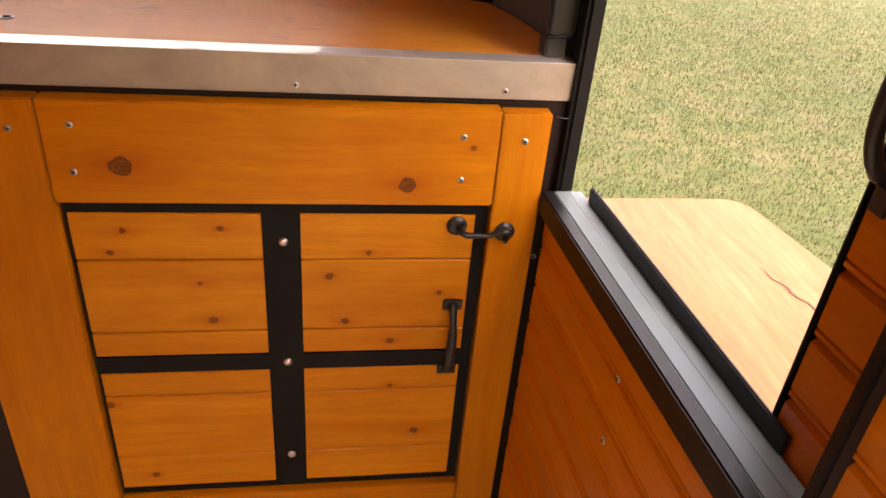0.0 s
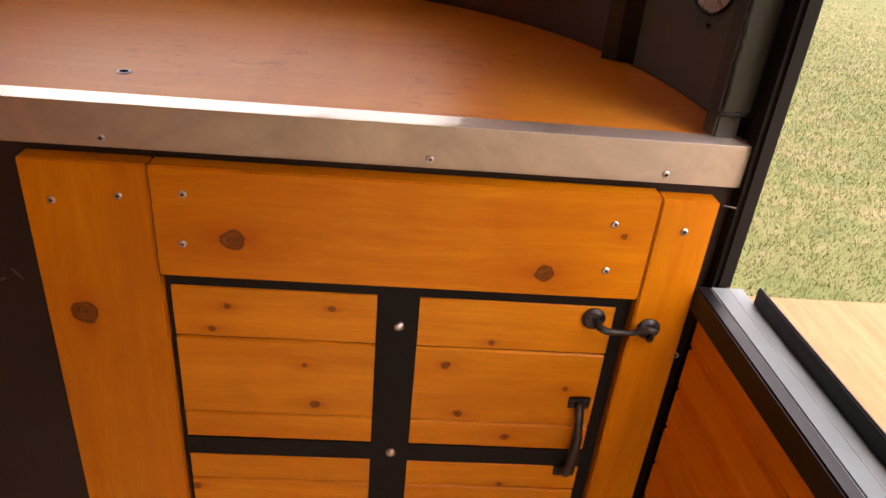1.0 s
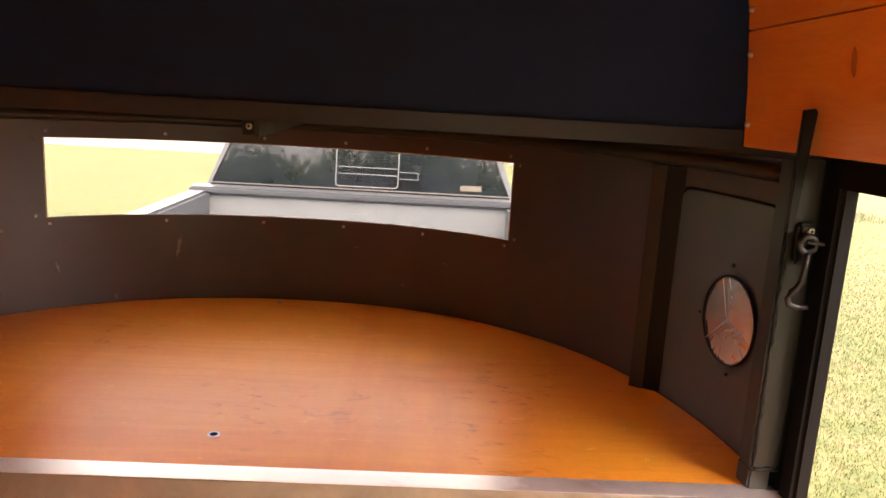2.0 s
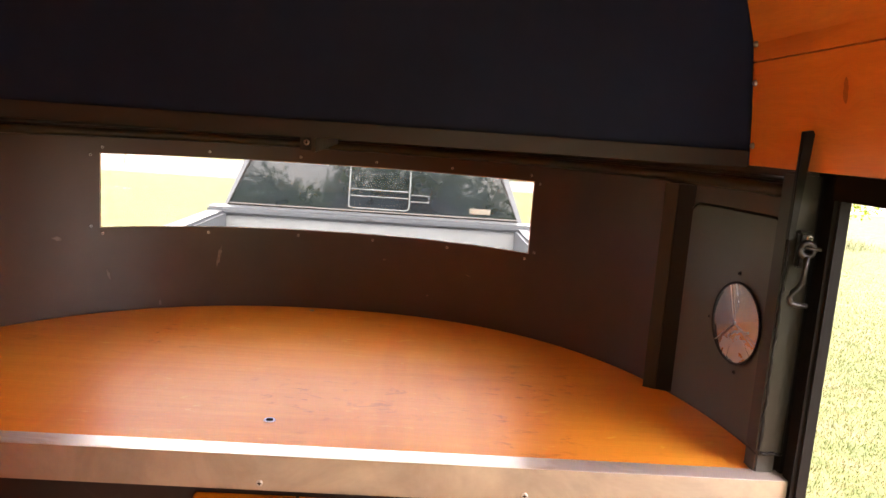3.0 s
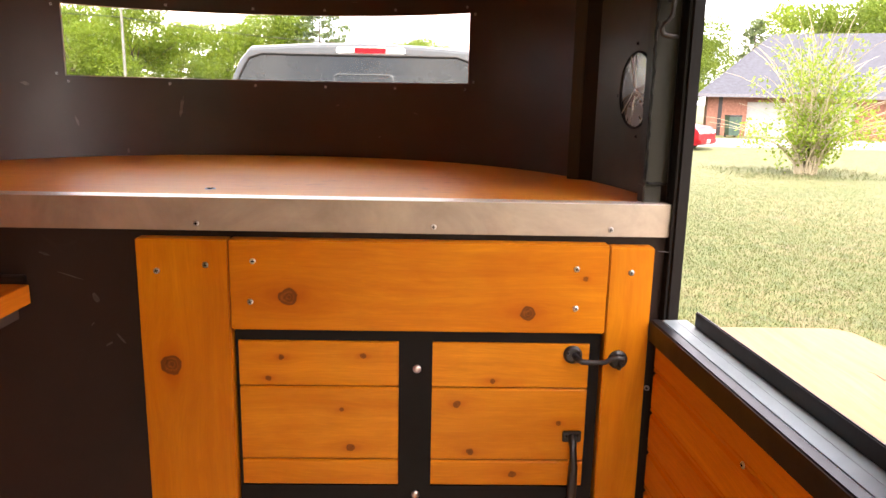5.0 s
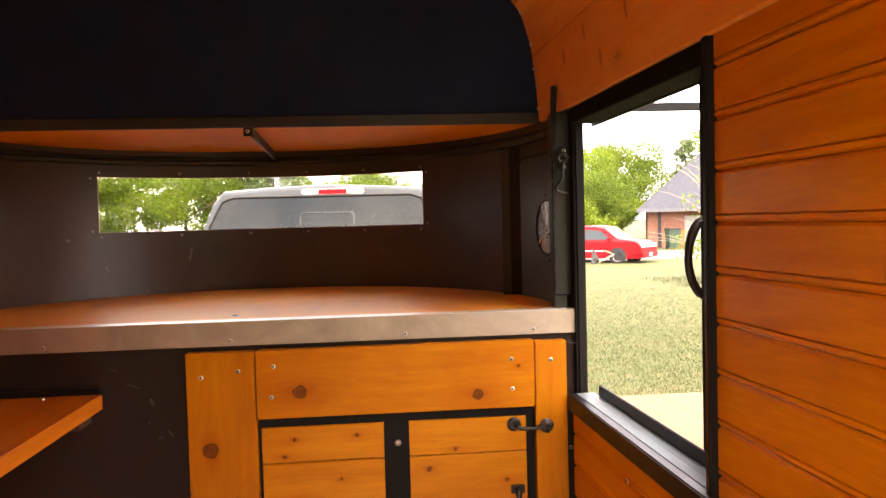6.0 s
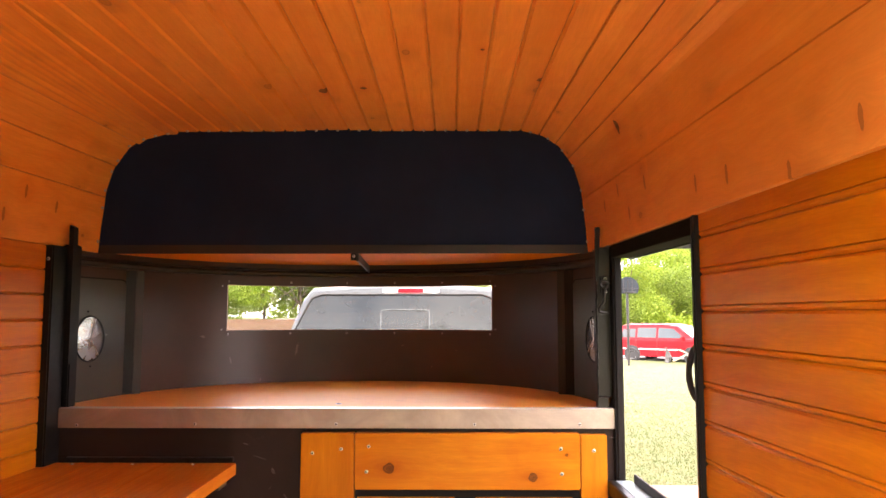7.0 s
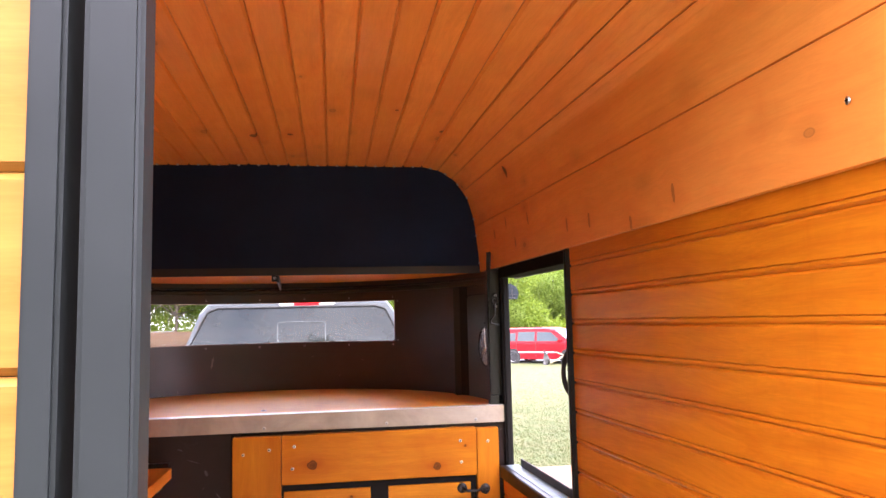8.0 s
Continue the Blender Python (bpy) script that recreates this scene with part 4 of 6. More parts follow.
random.seed(5)
tube(wb, [(0.893 + random.uniform(-0.0015, 0.0015), 0.048, 1.0 + 0.011 * k) for k in range(50)], [random.uniform(0.002, 0.0042) for k in range(50)], 6)
part("weld_seam", wb, M_BLACK_GLOSS, pc, smooth=True)
wb = bmesh.new()
tube(wb, [(0.897 + 0.0045 * k, 0.050, 0.993 + random.uniform(-0.002, 0.002)) for k in range(10)], [random.uniform(0.002, 0.004) for k in range(10)], 6)
part("weld_seam", wb, M_BLACK_GLOSS, pc, smooth=True)

pq = thing("post_left", (-0.95, 0.0, FLOOR), "black steel corner post with a flat bar", "post", kind="structure")
part("tube", B(-0.972, -0.932, -0.056, 0.04, FLOOR, ARCH_Z + 0.0, 0.005), M_BLACK_GLOSS, pq)
part("tube", B(-0.955, -0.915, 0.045, 0.10, TOP, ARCH_Z + 0.01, 0.004), M_BLACK_GLOSS, pq)
fb = bmesh.new()
v = [fb.verts.new(p) for p in ((-0.930, 0.036, 1.10), (-0.914, 0.036, 1.10), (-0.914, 0.036, 1.572), (-0.930, 0.036, 1.58))]
f = fb.faces.new(v)
ext = bmesh.ops.extrude_face_region(fb, geom=[f])
bmesh.ops.translate(fb, verts=[e for e in ext["geom"] if isinstance(e, bmesh.types.BMVert)], vec=(0, 0.03, 0))
part("flat_bar", fb, M_BLACK_GLOSS, pq)
piece("bolt", SCREW, pq, (-0.948, -0.056, 1.455))

# hook hanging on the post
hk = thing("hook_latch", (0.925, 0.05, 1.36), "small black hook on a screw eye, two bright screws", "hook")
HKX, HKY = 0.916, 0.028
hb = bmesh.new()
tube(hb, [(HKX + 0.012 * math.cos(2 * math.pi * k / 16), HKY, 1.372 + 0.012 * math.sin(2 * math.pi * k / 16)) for k in range(16)], 0.0052, 8, closed=True)
part("eye", hb, M_IRON, hk, smooth=True)
hb = bmesh.new()
tube(hb, [(HKX, HKY - 0.003, 1.361), (HKX, HKY - 0.003, 1.340), (HKX - 0.002, HKY - 0.003, 1.315), (HKX - 0.009, HKY - 0.003, 1.304), (HKX - 0.017, HKY - 0.003, 1.297), (HKX - 0.0205, HKY - 0.003, 1.288), (HKX - 0.017, HKY - 0.003, 1.279), (HKX - 0.007, HKY - 0.003, 1.276), (HKX + 0.013, HKY - 0.003, 1.275)], [0.0050] * 8 + [0.0036], 8)
part("hook", hb, M_IRON, hk, smooth=True)
part("shank", tube(bmesh.new(), [(HKX - 0.002, HKY, 1.376), (HKX + 0.022, HKY - 0.004, 1.374)], 0.0034, 8), M_IRON, hk)
part("back_plate", B(HKX - 0.012, HKX + 0.016, HKY + 0.008, HKY + 0.0225, 1.338, 1.402, 0.005), M_BLACK_GLOSS, hk)
for dz, me_ in ((1.391, SCREW), (1.347, SCREW)):
    piece("screw", me_, hk, (HKX + 0.006, HKY + 0.008, dz), label="bright zinc screw")

# ---- rear wall ----
rw = thing("wall_rear", (-0.4, REAR - 0.03, FLOOR), "closed rear half door of stained planks in a black steel frame", "wall", kind="structure")
part("steel_skin", B(-1.03, 0.110, REAR - 0.020, REAR - 0.012, FLOOR, 2.0), M_BLACK, rw)
part("door_frame", B(0.0265, 0.0560, REAR - 0.070, REAR - 0.021, FLOOR, 1.97, 0.004), M_POST, rw)
part("post", B(0.0680, 0.1160, REAR - 0.070, REAR - 0.026, FLOOR, 1.985, 0.006, 3), M_POST, rw, "dark grey square steel post")
part("header", B(-1.05, 1.05, REAR - 0.035, REAR + 0.01, 1.990, 2.03), M_BLACK_GLOSS, rw)
part("post", B(1.022, 1.06, REAR - 0.035, REAR + 0.015, FLOOR, 1.985, 0.006), M_GREY_STEEL, rw)
px = prism("plank", board_profile(0.166, 0.016, 0.007, bead=False), 1.0, M_WOOD_REAR)
for k in range(13):
    piece("plank", px, rw, (-0.4765, REAR - 0.048, 1.260 + 0.167 * (k - 8)), (0, 0, 0))

# ---- counter ----
ct = thing("counter", (CX, 0.5, TOP - 0.03), "rounded stained plywood counter edged with aluminium", "counter")
cb = bmesh.new()
outl = [Vector((*nose(180 * i / 72, 0.006), 0)) for i in range(73)]
outl = [p for p in outl if p.y > 0.062]
outl = [Vector((outl[0].x, 0.027, 0))] + outl + [Vector((outl[-1].x, 0.027, 0))]
lo = [cb.verts.new((p.x, p.y, TOP - 0.03)) for p in outl]
hi = [cb.verts.new((p.x, p.y, TOP)) for p in outl]
cb.faces.new(hi)
cb.faces.new(lo[::-1])
for i in range(len(lo)):
    j = (i + 1) % len(lo)
    cb.faces.new((lo[i], lo[j], hi[j], hi[i]))
part("top", cb, M_PLY, ct, "reddish-brown stained plywood top")
al = bmesh.new()
pf = [(0.0225, 0.889), (0.0225, TOP + 0.0035), (0.068, TOP + 0.0035), (0.068, TOP + 0.0012), (0.025, TOP + 0.0012), (0.025, 0.889)]
ends = [[al.verts.new((x, y, z)) for y, z in pf] for x in (-0.944, 0.949)]
for i in range(6):
    j = (i + 1) % 6
    al.faces.new((ends[0][i], ends[0][j], ends[1][j], ends[1][i]))
al.faces.new(ends[0][::-1])
al.faces.new(ends[1])
bmesh.ops.bevel(al, geom=[e for e in al.edges if abs(e.verts[0].co.x - e.verts[1].co.x) > 1], offset=0.0007, segments=2, affect='EDGES')
part("edge_trim", al, M_TRIM, ct, "aluminium angle trim, dull and smeared, warm bounce in its colour")
part("trim_top", B(-0.943, 0.948, 0.0235, 0.068, TOP + 0.0036, TOP + 0.0046), polished("bright_aluminium"), ct, "bright top of the trim, smeared at one end")
for x in (-0.868, -0.469, 0.007, 0.472, 0.824):
    piece("screw", SCREW, ct, (x, 0.0225, 0.903 if x > -0.8 else 0.898))
hb = bmesh.new()
lathe(hb, [(0.0, 0.0006), (0.007, 0.0006), (0.008, 0.0016), (0.0105, 0.0016), (0.0115, 0.0)], (-0.01, 0.184, TOP + 0.0002), (0, 0, 1), 20)
part("grommet_hole", hb, M_ZINC, ct, "small hole with a pale rim")
hb = bmesh.new()
lathe(hb, [(0.0, 0.0019), (0.0068, 0.0019), (0.0068, 0.0)], (-0.01, 0.184, TOP + 0.0002), (0, 0, 1), 20)
part("hole", hb, M_DARK, ct)
hb = bmesh.new()
lathe(hb, [(0.007, 0.0), (0.006, 0.003), (0.0, 0.004)], (-0.055, 1.045, TOP), (0, 0, 1), 12)
part("screw", hb, M_ZINC, ct)

# ---- cabinet ----
cab = thing("cabinet", (0.4, 0.02, FLOOR), "orange-stained pine cabinet front screwed to the black sheet", "cabinet")
part("stile", B(-0.106, 0.0715, 0.0, 0.034, FLOOR, 0.876, 0.0025), M_WOOD_STILE, cab, "wide stained pine stile")
part("rail", B(0.0735, 0.8195, -0.001, 0.034, 0.694, 0.876, 0.0025), M_WOOD_RAIL, cab, "wide stained pine top rail with dark knots")
part("stile", B(0.8215, 0.909, 0.0, 0.034, FLOOR, 0.872, 0.0025), M_WOOD_STILE, cab, "narrow stained pine stile")
part("rail", B(0.0735, 0.8195, 0.004, 0.034, FLOOR, -0.042, 0.0025), M_WOOD_RAIL, cab)
for x, z in ((0.120, 0.834), (0.113, 0.752), (0.756, 0.827), (0.758, 0.746), (0.865, 0.821), (-0.067, 0.812), (0.028, 0.825)):
    piece("screw", SCREW, cab, (x, 0.0 if x > 0.85 or x < 0.1 else -0.001, z), (0, random.uniform(0, 90), 0))
door = part("door", B(0.078, 0.8165, 0.024, 0.034, -0.036, 0.690), M_BAR, cab, "black steel door frame with inset pine planks")
DX = (0.0805, 0.406, 0.474, 0.7965)
DZ = (-0.024, 0.306, 0.345, 0.667)
bars = [(0.0765, DX[0], -0.036, 0.690), (DX[1], DX[2], -0.036, 0.690), (DX[3], 0.818, -0.036, 0.690)]
for a, b in ((DX[0], DX[1]), (DX[2], DX[3])):
    for z0, z1 in ((-0.036, DZ[0]), (DZ[1], DZ[2]), (DZ[3], 0.690)):
        bars.append((a, b, z0, z1))
for a, b, z0, z1 in bars:
    part("flat_bar", B(a, b, 0.018, 0.0235, z0, z1), M_BAR, door)
for a, b in ((DX[0], DX[1]), (DX[2], DX[3])):
    for z0, z1 in ((0.567, DZ[3]), (0.404, 0.567), (DZ[2], 0.404), (0.2425, DZ[1]), (0.070, 0.2425), (DZ[0], 0.070)):
        pb = bmesh.new()
        rows_ = [[pb.verts.new((x, 0.0185 + d, z0 + 0.0009 + w)) for w, d in board_profile(z1 - z0 - 0.0018, 0.0055, 0.0034, bead=False)] for x in (a + 0.0005, b - 0.0005)]
        for k in range(6):
            pb.faces.new((rows_[0][k], rows_[0][(k + 1) % 6], rows_[1][(k + 1) % 6], rows_[1][k]))
        pb.faces.new(rows_[0][::-1])
        pb.faces.new(rows_[1])
        part("plank", pb, M_WOOD_DOOR, door)
for z in (0.608, 0.325, 0.062):
    piece("bolt", BOLT, door, (0.443, 0.018, z))
# pull handle
def pull(parent):
    hx = 0.770
    bm = bmesh.new()
    tube(bm, [(hx, 0.016, 0.462), (hx, 0.002, 0.452), (hx, -0.008, 0.436), (hx, -0.012, 0.41), (hx, -0.013, 0.375), (hx, -0.012, 0.345), (hx, -0.008, 0.322), (hx, 0.002, 0.306), (hx, 0.016, 0.298)],
         [0.009, 0.008, 0.0075, 0.0095, 0.0105, 0.0095, 0.0085, 0.009, 0.010], 12)
    h = part("handle", bm, M_IRON, parent, "black iron pull handle", smooth=True)
    for z in (0.462, 0.296):
        part("handle_plate", B(hx - 0.020, hx + 0.020, 0.0145, 0.0185, z - 0.013, z + 0.013, 0.0025), M_IRON, parent)
    for z in (0.464, 0.294):
        for dx in (-0.0115, 0.0115):
            piece("screw", SCREW_D, parent, (hx + dx, 0.0145, z))
pull(door)
# hook and eye with round rosettes
hk = thing("door_hook", (0.8, 0.0, 0.64), "black iron cabin hook with round rosettes", "hook")
for x, z, y in ((0.762, 0.643, 0.018), (0.850, 0.640, 0.0)):
    bm = bmesh.new()
    lathe(bm, [(0.0195, 0.0), (0.0195, 0.003), (0.014, 0.0075), (0.0, 0.0085)], (x, y, z), (0, -1, 0), 20)
    ros = part("rosette", bm, M_IRON, hk, smooth=False)
    for k in range(3):
        th = 2 * math.pi * k / 3 + 0.6
        piece("screw", SCREW_D, ros, (x + 0.0125 * math.cos(th), y - 0.0072, z + 0.0125 * math.sin(th)))
bm = bmesh.new()
tube(bm, [(0.765, 0.012, 0.643), (0.768, -0.004, 0.640), (0.778, -0.010, 0.637), (0.800, -0.010, 0.636), (0.822, -0.011, 0.637), (0.834, -0.014, 0.645), (0.843, -0.020, 0.651), (0.853, -0.021, 0.649), (0.857, -0.014, 0.640)], [0.007, 0.0065, 0.006, 0.0048, 0.0048, 0.0055, 0.006, 0.006, 0.005], 10)
part("hook", bm, M_IRON, hk, smooth=True)
bm = bmesh.new()
tube(bm, [(0.851, -0.004, 0.628), (0.851, -0.014, 0.626), (0.851, -0.020, 0.634), (0.851, -0.015, 0.645)], 0.0045, 8)
part("staple", bm, M_IRON, hk, smooth=True)
piece("bolt", SCREW, lower, (0.926, 0.033, 0.565), (0, 0, -35))

for x, z in ((0.930, 0.863), (0.936, 0.46)):
    part("nail", tube(bmesh.new(), [(x - 0.010, 0.012, z), (x + 0.009, 0.007, z - 0.001)], 0.0013, 6), M_GREY_STEEL, lower, "small steel nail")
# ---- folding table on the side wall ----
tb = thing("side_table", (-0.63, -0.6, 0.74), "stained pine board table fixed to the side wall", "table")
bm = bmesh.new()
for a, b in zip((-0.955, -0.80, -0.56), (-0.80, -0.56, -0.324)):
    bx = prism("plank", [(0, 0.0), (0.0, 0.036), (0.0015, 0.038), (b - a - 0.0025, 0.038), (b - a - 0.001, 0.036), (b - a - 0.001, 0)], 1.345, M_WOOD_TABLE)
    piece("plank", bx, tb, (a, -0.6555, 0.738), (90, 0, 90))
part("hinge_strip", B(-0.90, -0.336, 0.0185, 0.034, 0.7765, 0.793, 0.002), M_BLACK_GLOSS, tb, "black steel hinge strip")
part("cleat", B(-0.90, -0.36, -0.05, 0.034, 0.70, 0.738), M_BLACK, tb)
for x in (-0.86, -0.66, -0.46):
    hb = bmesh.new()
    lathe(hb, [(0.006, 0.0), (0.005, 0.003), (0.0, 0.004)], (x, -0.012, 0.776), (0, 0, 1), 10)
    part("screw", hb, M_ZINC, tb)
for x, y in ((-0.82, -0.62), (-0.7, -0.62)):
    hb = bmesh.new()
    lathe(hb, [(0.006, 0.0), (0.005, 0.003), (0.0, 0.004)], (x, y, 0.776), (0, 0, 1), 10)
    part("screw", hb, M_ZINC, tb)

# ---- outside shelf and awning ----
sf = thing("serving_shelf", (1.17, -0.37, 0.68), "pale pine serving shelf with rounded corners outside the hatch", "shelf")
bm = bmesh.new()
pts = []
x0, x1, y0, y1, r = 0.994, 1.311, -0.78, 0.004, 0.045
for cx, cy, a0 in ((x1 - r, y1 - r, 0), (x0 + 0.001, y1 - 0.001, 90), (x0 + 0.001, y0 + 0.001, 180), (x1 - r, y0 + r, 270)):
    rr = r if cx > 1.1 else 0.001
    for k in range(8):
        th = radians(a0 + 90 * k / 7)
        pts.append((cx + rr * math.cos(th), cy + rr * math.sin(th)))
pts = [(x + (0.13 if x > 1.1 else 0.045) * max(0.0, -y), y) for x, y in pts]
lo = [bm.verts.new((x, y, 0.684)) for x, y in pts]
hi = [bm.verts.new((x, y, 0.710)) for x, y in pts]
bm.faces.new(hi)
bm.faces.new(lo[::-1])
for i in range(len(lo)):
    j = (i + 1) % len(lo)
    bm.faces.new((lo[i], lo[j], hi[j], hi[i]))
part("board", bm, M_WOOD_RAW, sf, "pale pine board")
bm = bmesh.new()
crack = [(1.215 + 0.035 * k / 12 + 0.004 * math.sin(k * 1.7), -0.235 - 0.155 * k / 12, 0.7102) for k in range(13)]
tube(bm, crack, [0.0006 + 0.0030 * math.sin(math.pi * k / 12) for k in range(13)], 5, flat=0.3)
part("crack", bm, plain("dark_crack", (0.10, 0.045, 0.02), 0.8), sf, "dark split in the wood")
hb = bmesh.new()
lathe(hb, [(0.007, 0.0), (0.006, 0.003), (0.0, 0.004)], (1.25, -0.382, 0.710), (0, 0, 1), 10)
part("screw", hb, M_ZINC, sf)
for y in (-0.68, -0.10):
    bm = bmesh.new()
    box(bm, 0.981, 1.30, y - 0.012, y + 0.012, 0.660, 0.6835)
    tube(bm, [(1.27, y, 0.665), (0.99, y, 0.42)], 0.010, 6)
    part("bracket", bm, M_BLACK_GLOSS, sf)

aw = thing("awning_arm", (1.02, 0.02, 1.5), "black steel awning arm held out from the hatch", "arm")
part("bar", B(1.000, 1.62, 0.012, 0.030, 1.494, 1.516, 0.002), M_BLACK_GLOSS, aw)
part("brace", tube(bmesh.new(), [(1.24, 0.021, 1.60), (1.50, 0.021, 1.512)], 0.008, 8), M_BLACK_GLOSS, aw)
part("hinge", B(0.975, 1.002, 0.005, 0.037, 1.485, 1.525, 0.002), M_BLACK_GLOSS, aw)

# ---- outdoors ----
def lawn_tones(m, vec, rnd=None):
    """Patchy spring lawn: green tufts, straw and dry brown spots."""
    a = m.noise(vec, 0.35, 5, 0.6)
    b = m.noise(vec, 3.2, 6, 0.72, 0.3)
    c = m.noise(vec, 26.0, 4, 0.75, 0.4)
    mixv = m.math('ADD', m.math('MULTIPLY', b, 0.62), m.math('MULTIPLY', c, 0.38))
    if rnd is not None:
        mixv = m.math('ADD', m.math('MULTIPLY', mixv, 0.72), m.math('MULTIPLY', rnd, 0.28))
    col = m.ramp(mixv, [(0.40, (0.034, 0.051, 0.008)), (0.46, (0.056, 0.073, 0.012)), (0.515, (0.078, 0.084, 0.020)), (0.57, (0.098, 0.087, 0.033))])
    col = m.mix(m.math('MULTIPLY', m.ramp(a, [(0.42, (0, 0, 0)), (0.60, (1, 1, 1))]), 0.45), col, (0.042, 0.062, 0.009))
    d = m.noise(vec, 1.3, 5, 0.7, 0.5)
    return m.mix(m.ramp(d, [(0.56, (0, 0, 0)), (0.70, (0.6, 0.6, 0.6))]), col, (0.082, 0.068, 0.036)), c


def grass_mat():
    m = Nodes("dry_green_grass", 0.9)
    tc = m.n("ShaderNodeTexCoord")
    col, c = lawn_tones(m, tc.outputs["Object"])
    col = m.mix(m.ramp(c, [(0.33, (0.3, 0.3, 0.3)), (0.48, (0, 0, 0))]), col, (0.046, 0.052, 0.018))
    m.bump(c, 0.8, 0.015)
    return m.color(col)


M_GRASS = grass_mat()
gm = bmesh.new()
bmesh.ops.create_grid(gm, x_segments=60, y_segments=60, size=400)
for v in gm.verts:
    v.co.z = GROUND
single("ground", gm, M_GRASS, (0, 0, GROUND), "patchy dry and green lawn", "ground", kind="structure")
single("driveway", B(4.0, 60, 27.4, 34.0, GROUND - 0.05, GROUND + 0.03), plain("pale_concrete", (0.19, 0.18, 0.165), 0.85, 0, 0.15, 3), (20, 30, GROUND), "pale concrete driveway", "road", kind="structure")


single("gravel_road", B(-70, 3.0, 25.0, 36.0, GROUND - 0.05, GROUND + 0.012), plain("pale_gravel", (0.15, 0.142, 0.12), 0.9, 0, 0.25, 6), (-20, 30, GROUND), "pale gravel road beyond the lawn", "road", kind="structure")


def blades(name, n, region, hmin, hmax, mat, seed, thin=1.0):
    """Many bent grass blades in one mesh."""
    rng = np.random.default_rng(seed)
    x0, x1, y0, y1 = region
    if thin > 1:
        x, y = x0 + x1 * rng.normal(0, 1, n), y0 + y1 * rng.normal(0, 1, n)
    else:
        x = x0 + (x1 - x0) * rng.uniform(0, 1, n); y = y0 + (y1 - y0) * rng.uniform(0, 1, n)
    h = rng.uniform(hmin, hmax, n); th = rng.uniform(0, 2 * np.pi, n); w = rng.uniform(0.0016, 0.0042, n) * (1 if hmax < 0.1 else 1.6); b = rng.uniform(0.2, 0.9, n) * h
    ph = rng.uniform(0, 2 * np.pi, n)
    v = np.zeros((n, 3, 3))
    v[:, 0] = np.c_[x - w * np.cos(th), y - w * np.sin(th), np.full(n, GROUND - 0.002)]
    v[:, 1] = np.c_[x + w * np.cos(th), y + w * np.sin(th), np.full(n, GROUND - 0.002)]
    v[:, 2] = np.c_[x + b * np.cos(ph), y + b * np.sin(ph), GROUND + h]
    me = bpy.data.meshes.new(name)
    me.from_pydata(v.reshape(-1, 3), [], np.arange(3 * n).reshape(-1, 3))
    me.materials.append(mat)
    return new(name, me)


def leaf_mat(name, a, b, lawn=False):
    m = Nodes(name, 0.6)
    rnd = m.n("ShaderNodeNewGeometry").outputs["Random Per Island"]
    m.b.inputs["Subsurface Weight"].default_value = 0.0
    if lawn:
        col, _ = lawn_tones(m, m.n("ShaderNodeTexCoord").outputs["Object"], rnd)
    else:
        col = m.ramp(rnd, [(0.0, a), (1.0, b)])
    tr = m.n("ShaderNodeBsdfTranslucent")
    mixs = m.n("ShaderNodeMixShader")
    m.link(col, tr.inputs["Color"])
    mixs.inputs[0].default_value = 0.5
    out = m.t.nodes["Material Output"]
    m.link(m.b.outputs[0], mixs.inputs[1])
    m.link(tr.outputs[0], mixs.inputs[2])
    m.link(mixs.outputs[0], out.inputs["Surface"])
    return m.color(col)


M_BLADE = leaf_mat("grass_blade", (0.09, 0.13, 0.025), (0.34, 0.28, 0.12), True)
M_LEAF = leaf_mat("spring_leaf", (0.110, 0.185, 0.012), (0.215, 0.285, 0.024))
M_LEAF_D = leaf_mat("dark_leaf", (0.085, 0.145, 0.012), (0.165, 0.230, 0.024))
M_NEEDLE = leaf_mat("pine_needle", (0.09, 0.14, 0.06), (0.19, 0.24, 0.10))
M_BARK = plain("bark", (0.10, 0.075, 0.055), 0.9, 0, 0.4, 30)
M_TWIG = plain("dry_twig", (0.32, 0.27, 0.18), 0.8, 0, 0.25, 30)
tagged(blades("grass", 420000, (4.2, 3.6, 3.5, 6.0), 0.008, 0.038, M_BLADE, 3, 2.0), "short patchy lawn grass", "grass", kind="stuff")


def leaves_mesh(name, centres, radii, n, size, mat, seed, squash=0.8):
    """Leaf quads scattered through overlapping clumps."""
    rng = np.random.default_rng(seed)
    centres, radii = np.array(centres), np.array(radii)
    pick = rng.choice(len(centres), n, p=radii ** 2 / (radii ** 2).sum())
    d = rng.normal(size=(n, 3)); d /= np.linalg.norm(d, axis=1)[:, None]
    r = radii[pick] * rng.uniform(0.25, 1.0, n) ** 0.5 * rng.uniform(0.8, 1.12, n)
    c = centres[pick] + d * r[:, None] * np.array([1, 1, squash])
    u = rng.normal(size=(n, 3)); u /= np.linalg.norm(u, axis=1)[:, None]
    w = np.cross(u, rng.normal(size=(n, 3))); w /= np.linalg.norm(w, axis=1)[:, None]
    s = size * rng.uniform(0.6, 1.5, n)[:, None]
    v = np.stack([c - u * s, c + w * s * 0.55, c + u * s, c - w * s * 0.55], 1).reshape(-1, 3)
    me = bpy.data.meshes.new(name)
    me.from_pydata(v.tolist(), [], np.arange(4 * n).reshape(-1, 4).tolist())
    me.materials.append(mat)
    return me


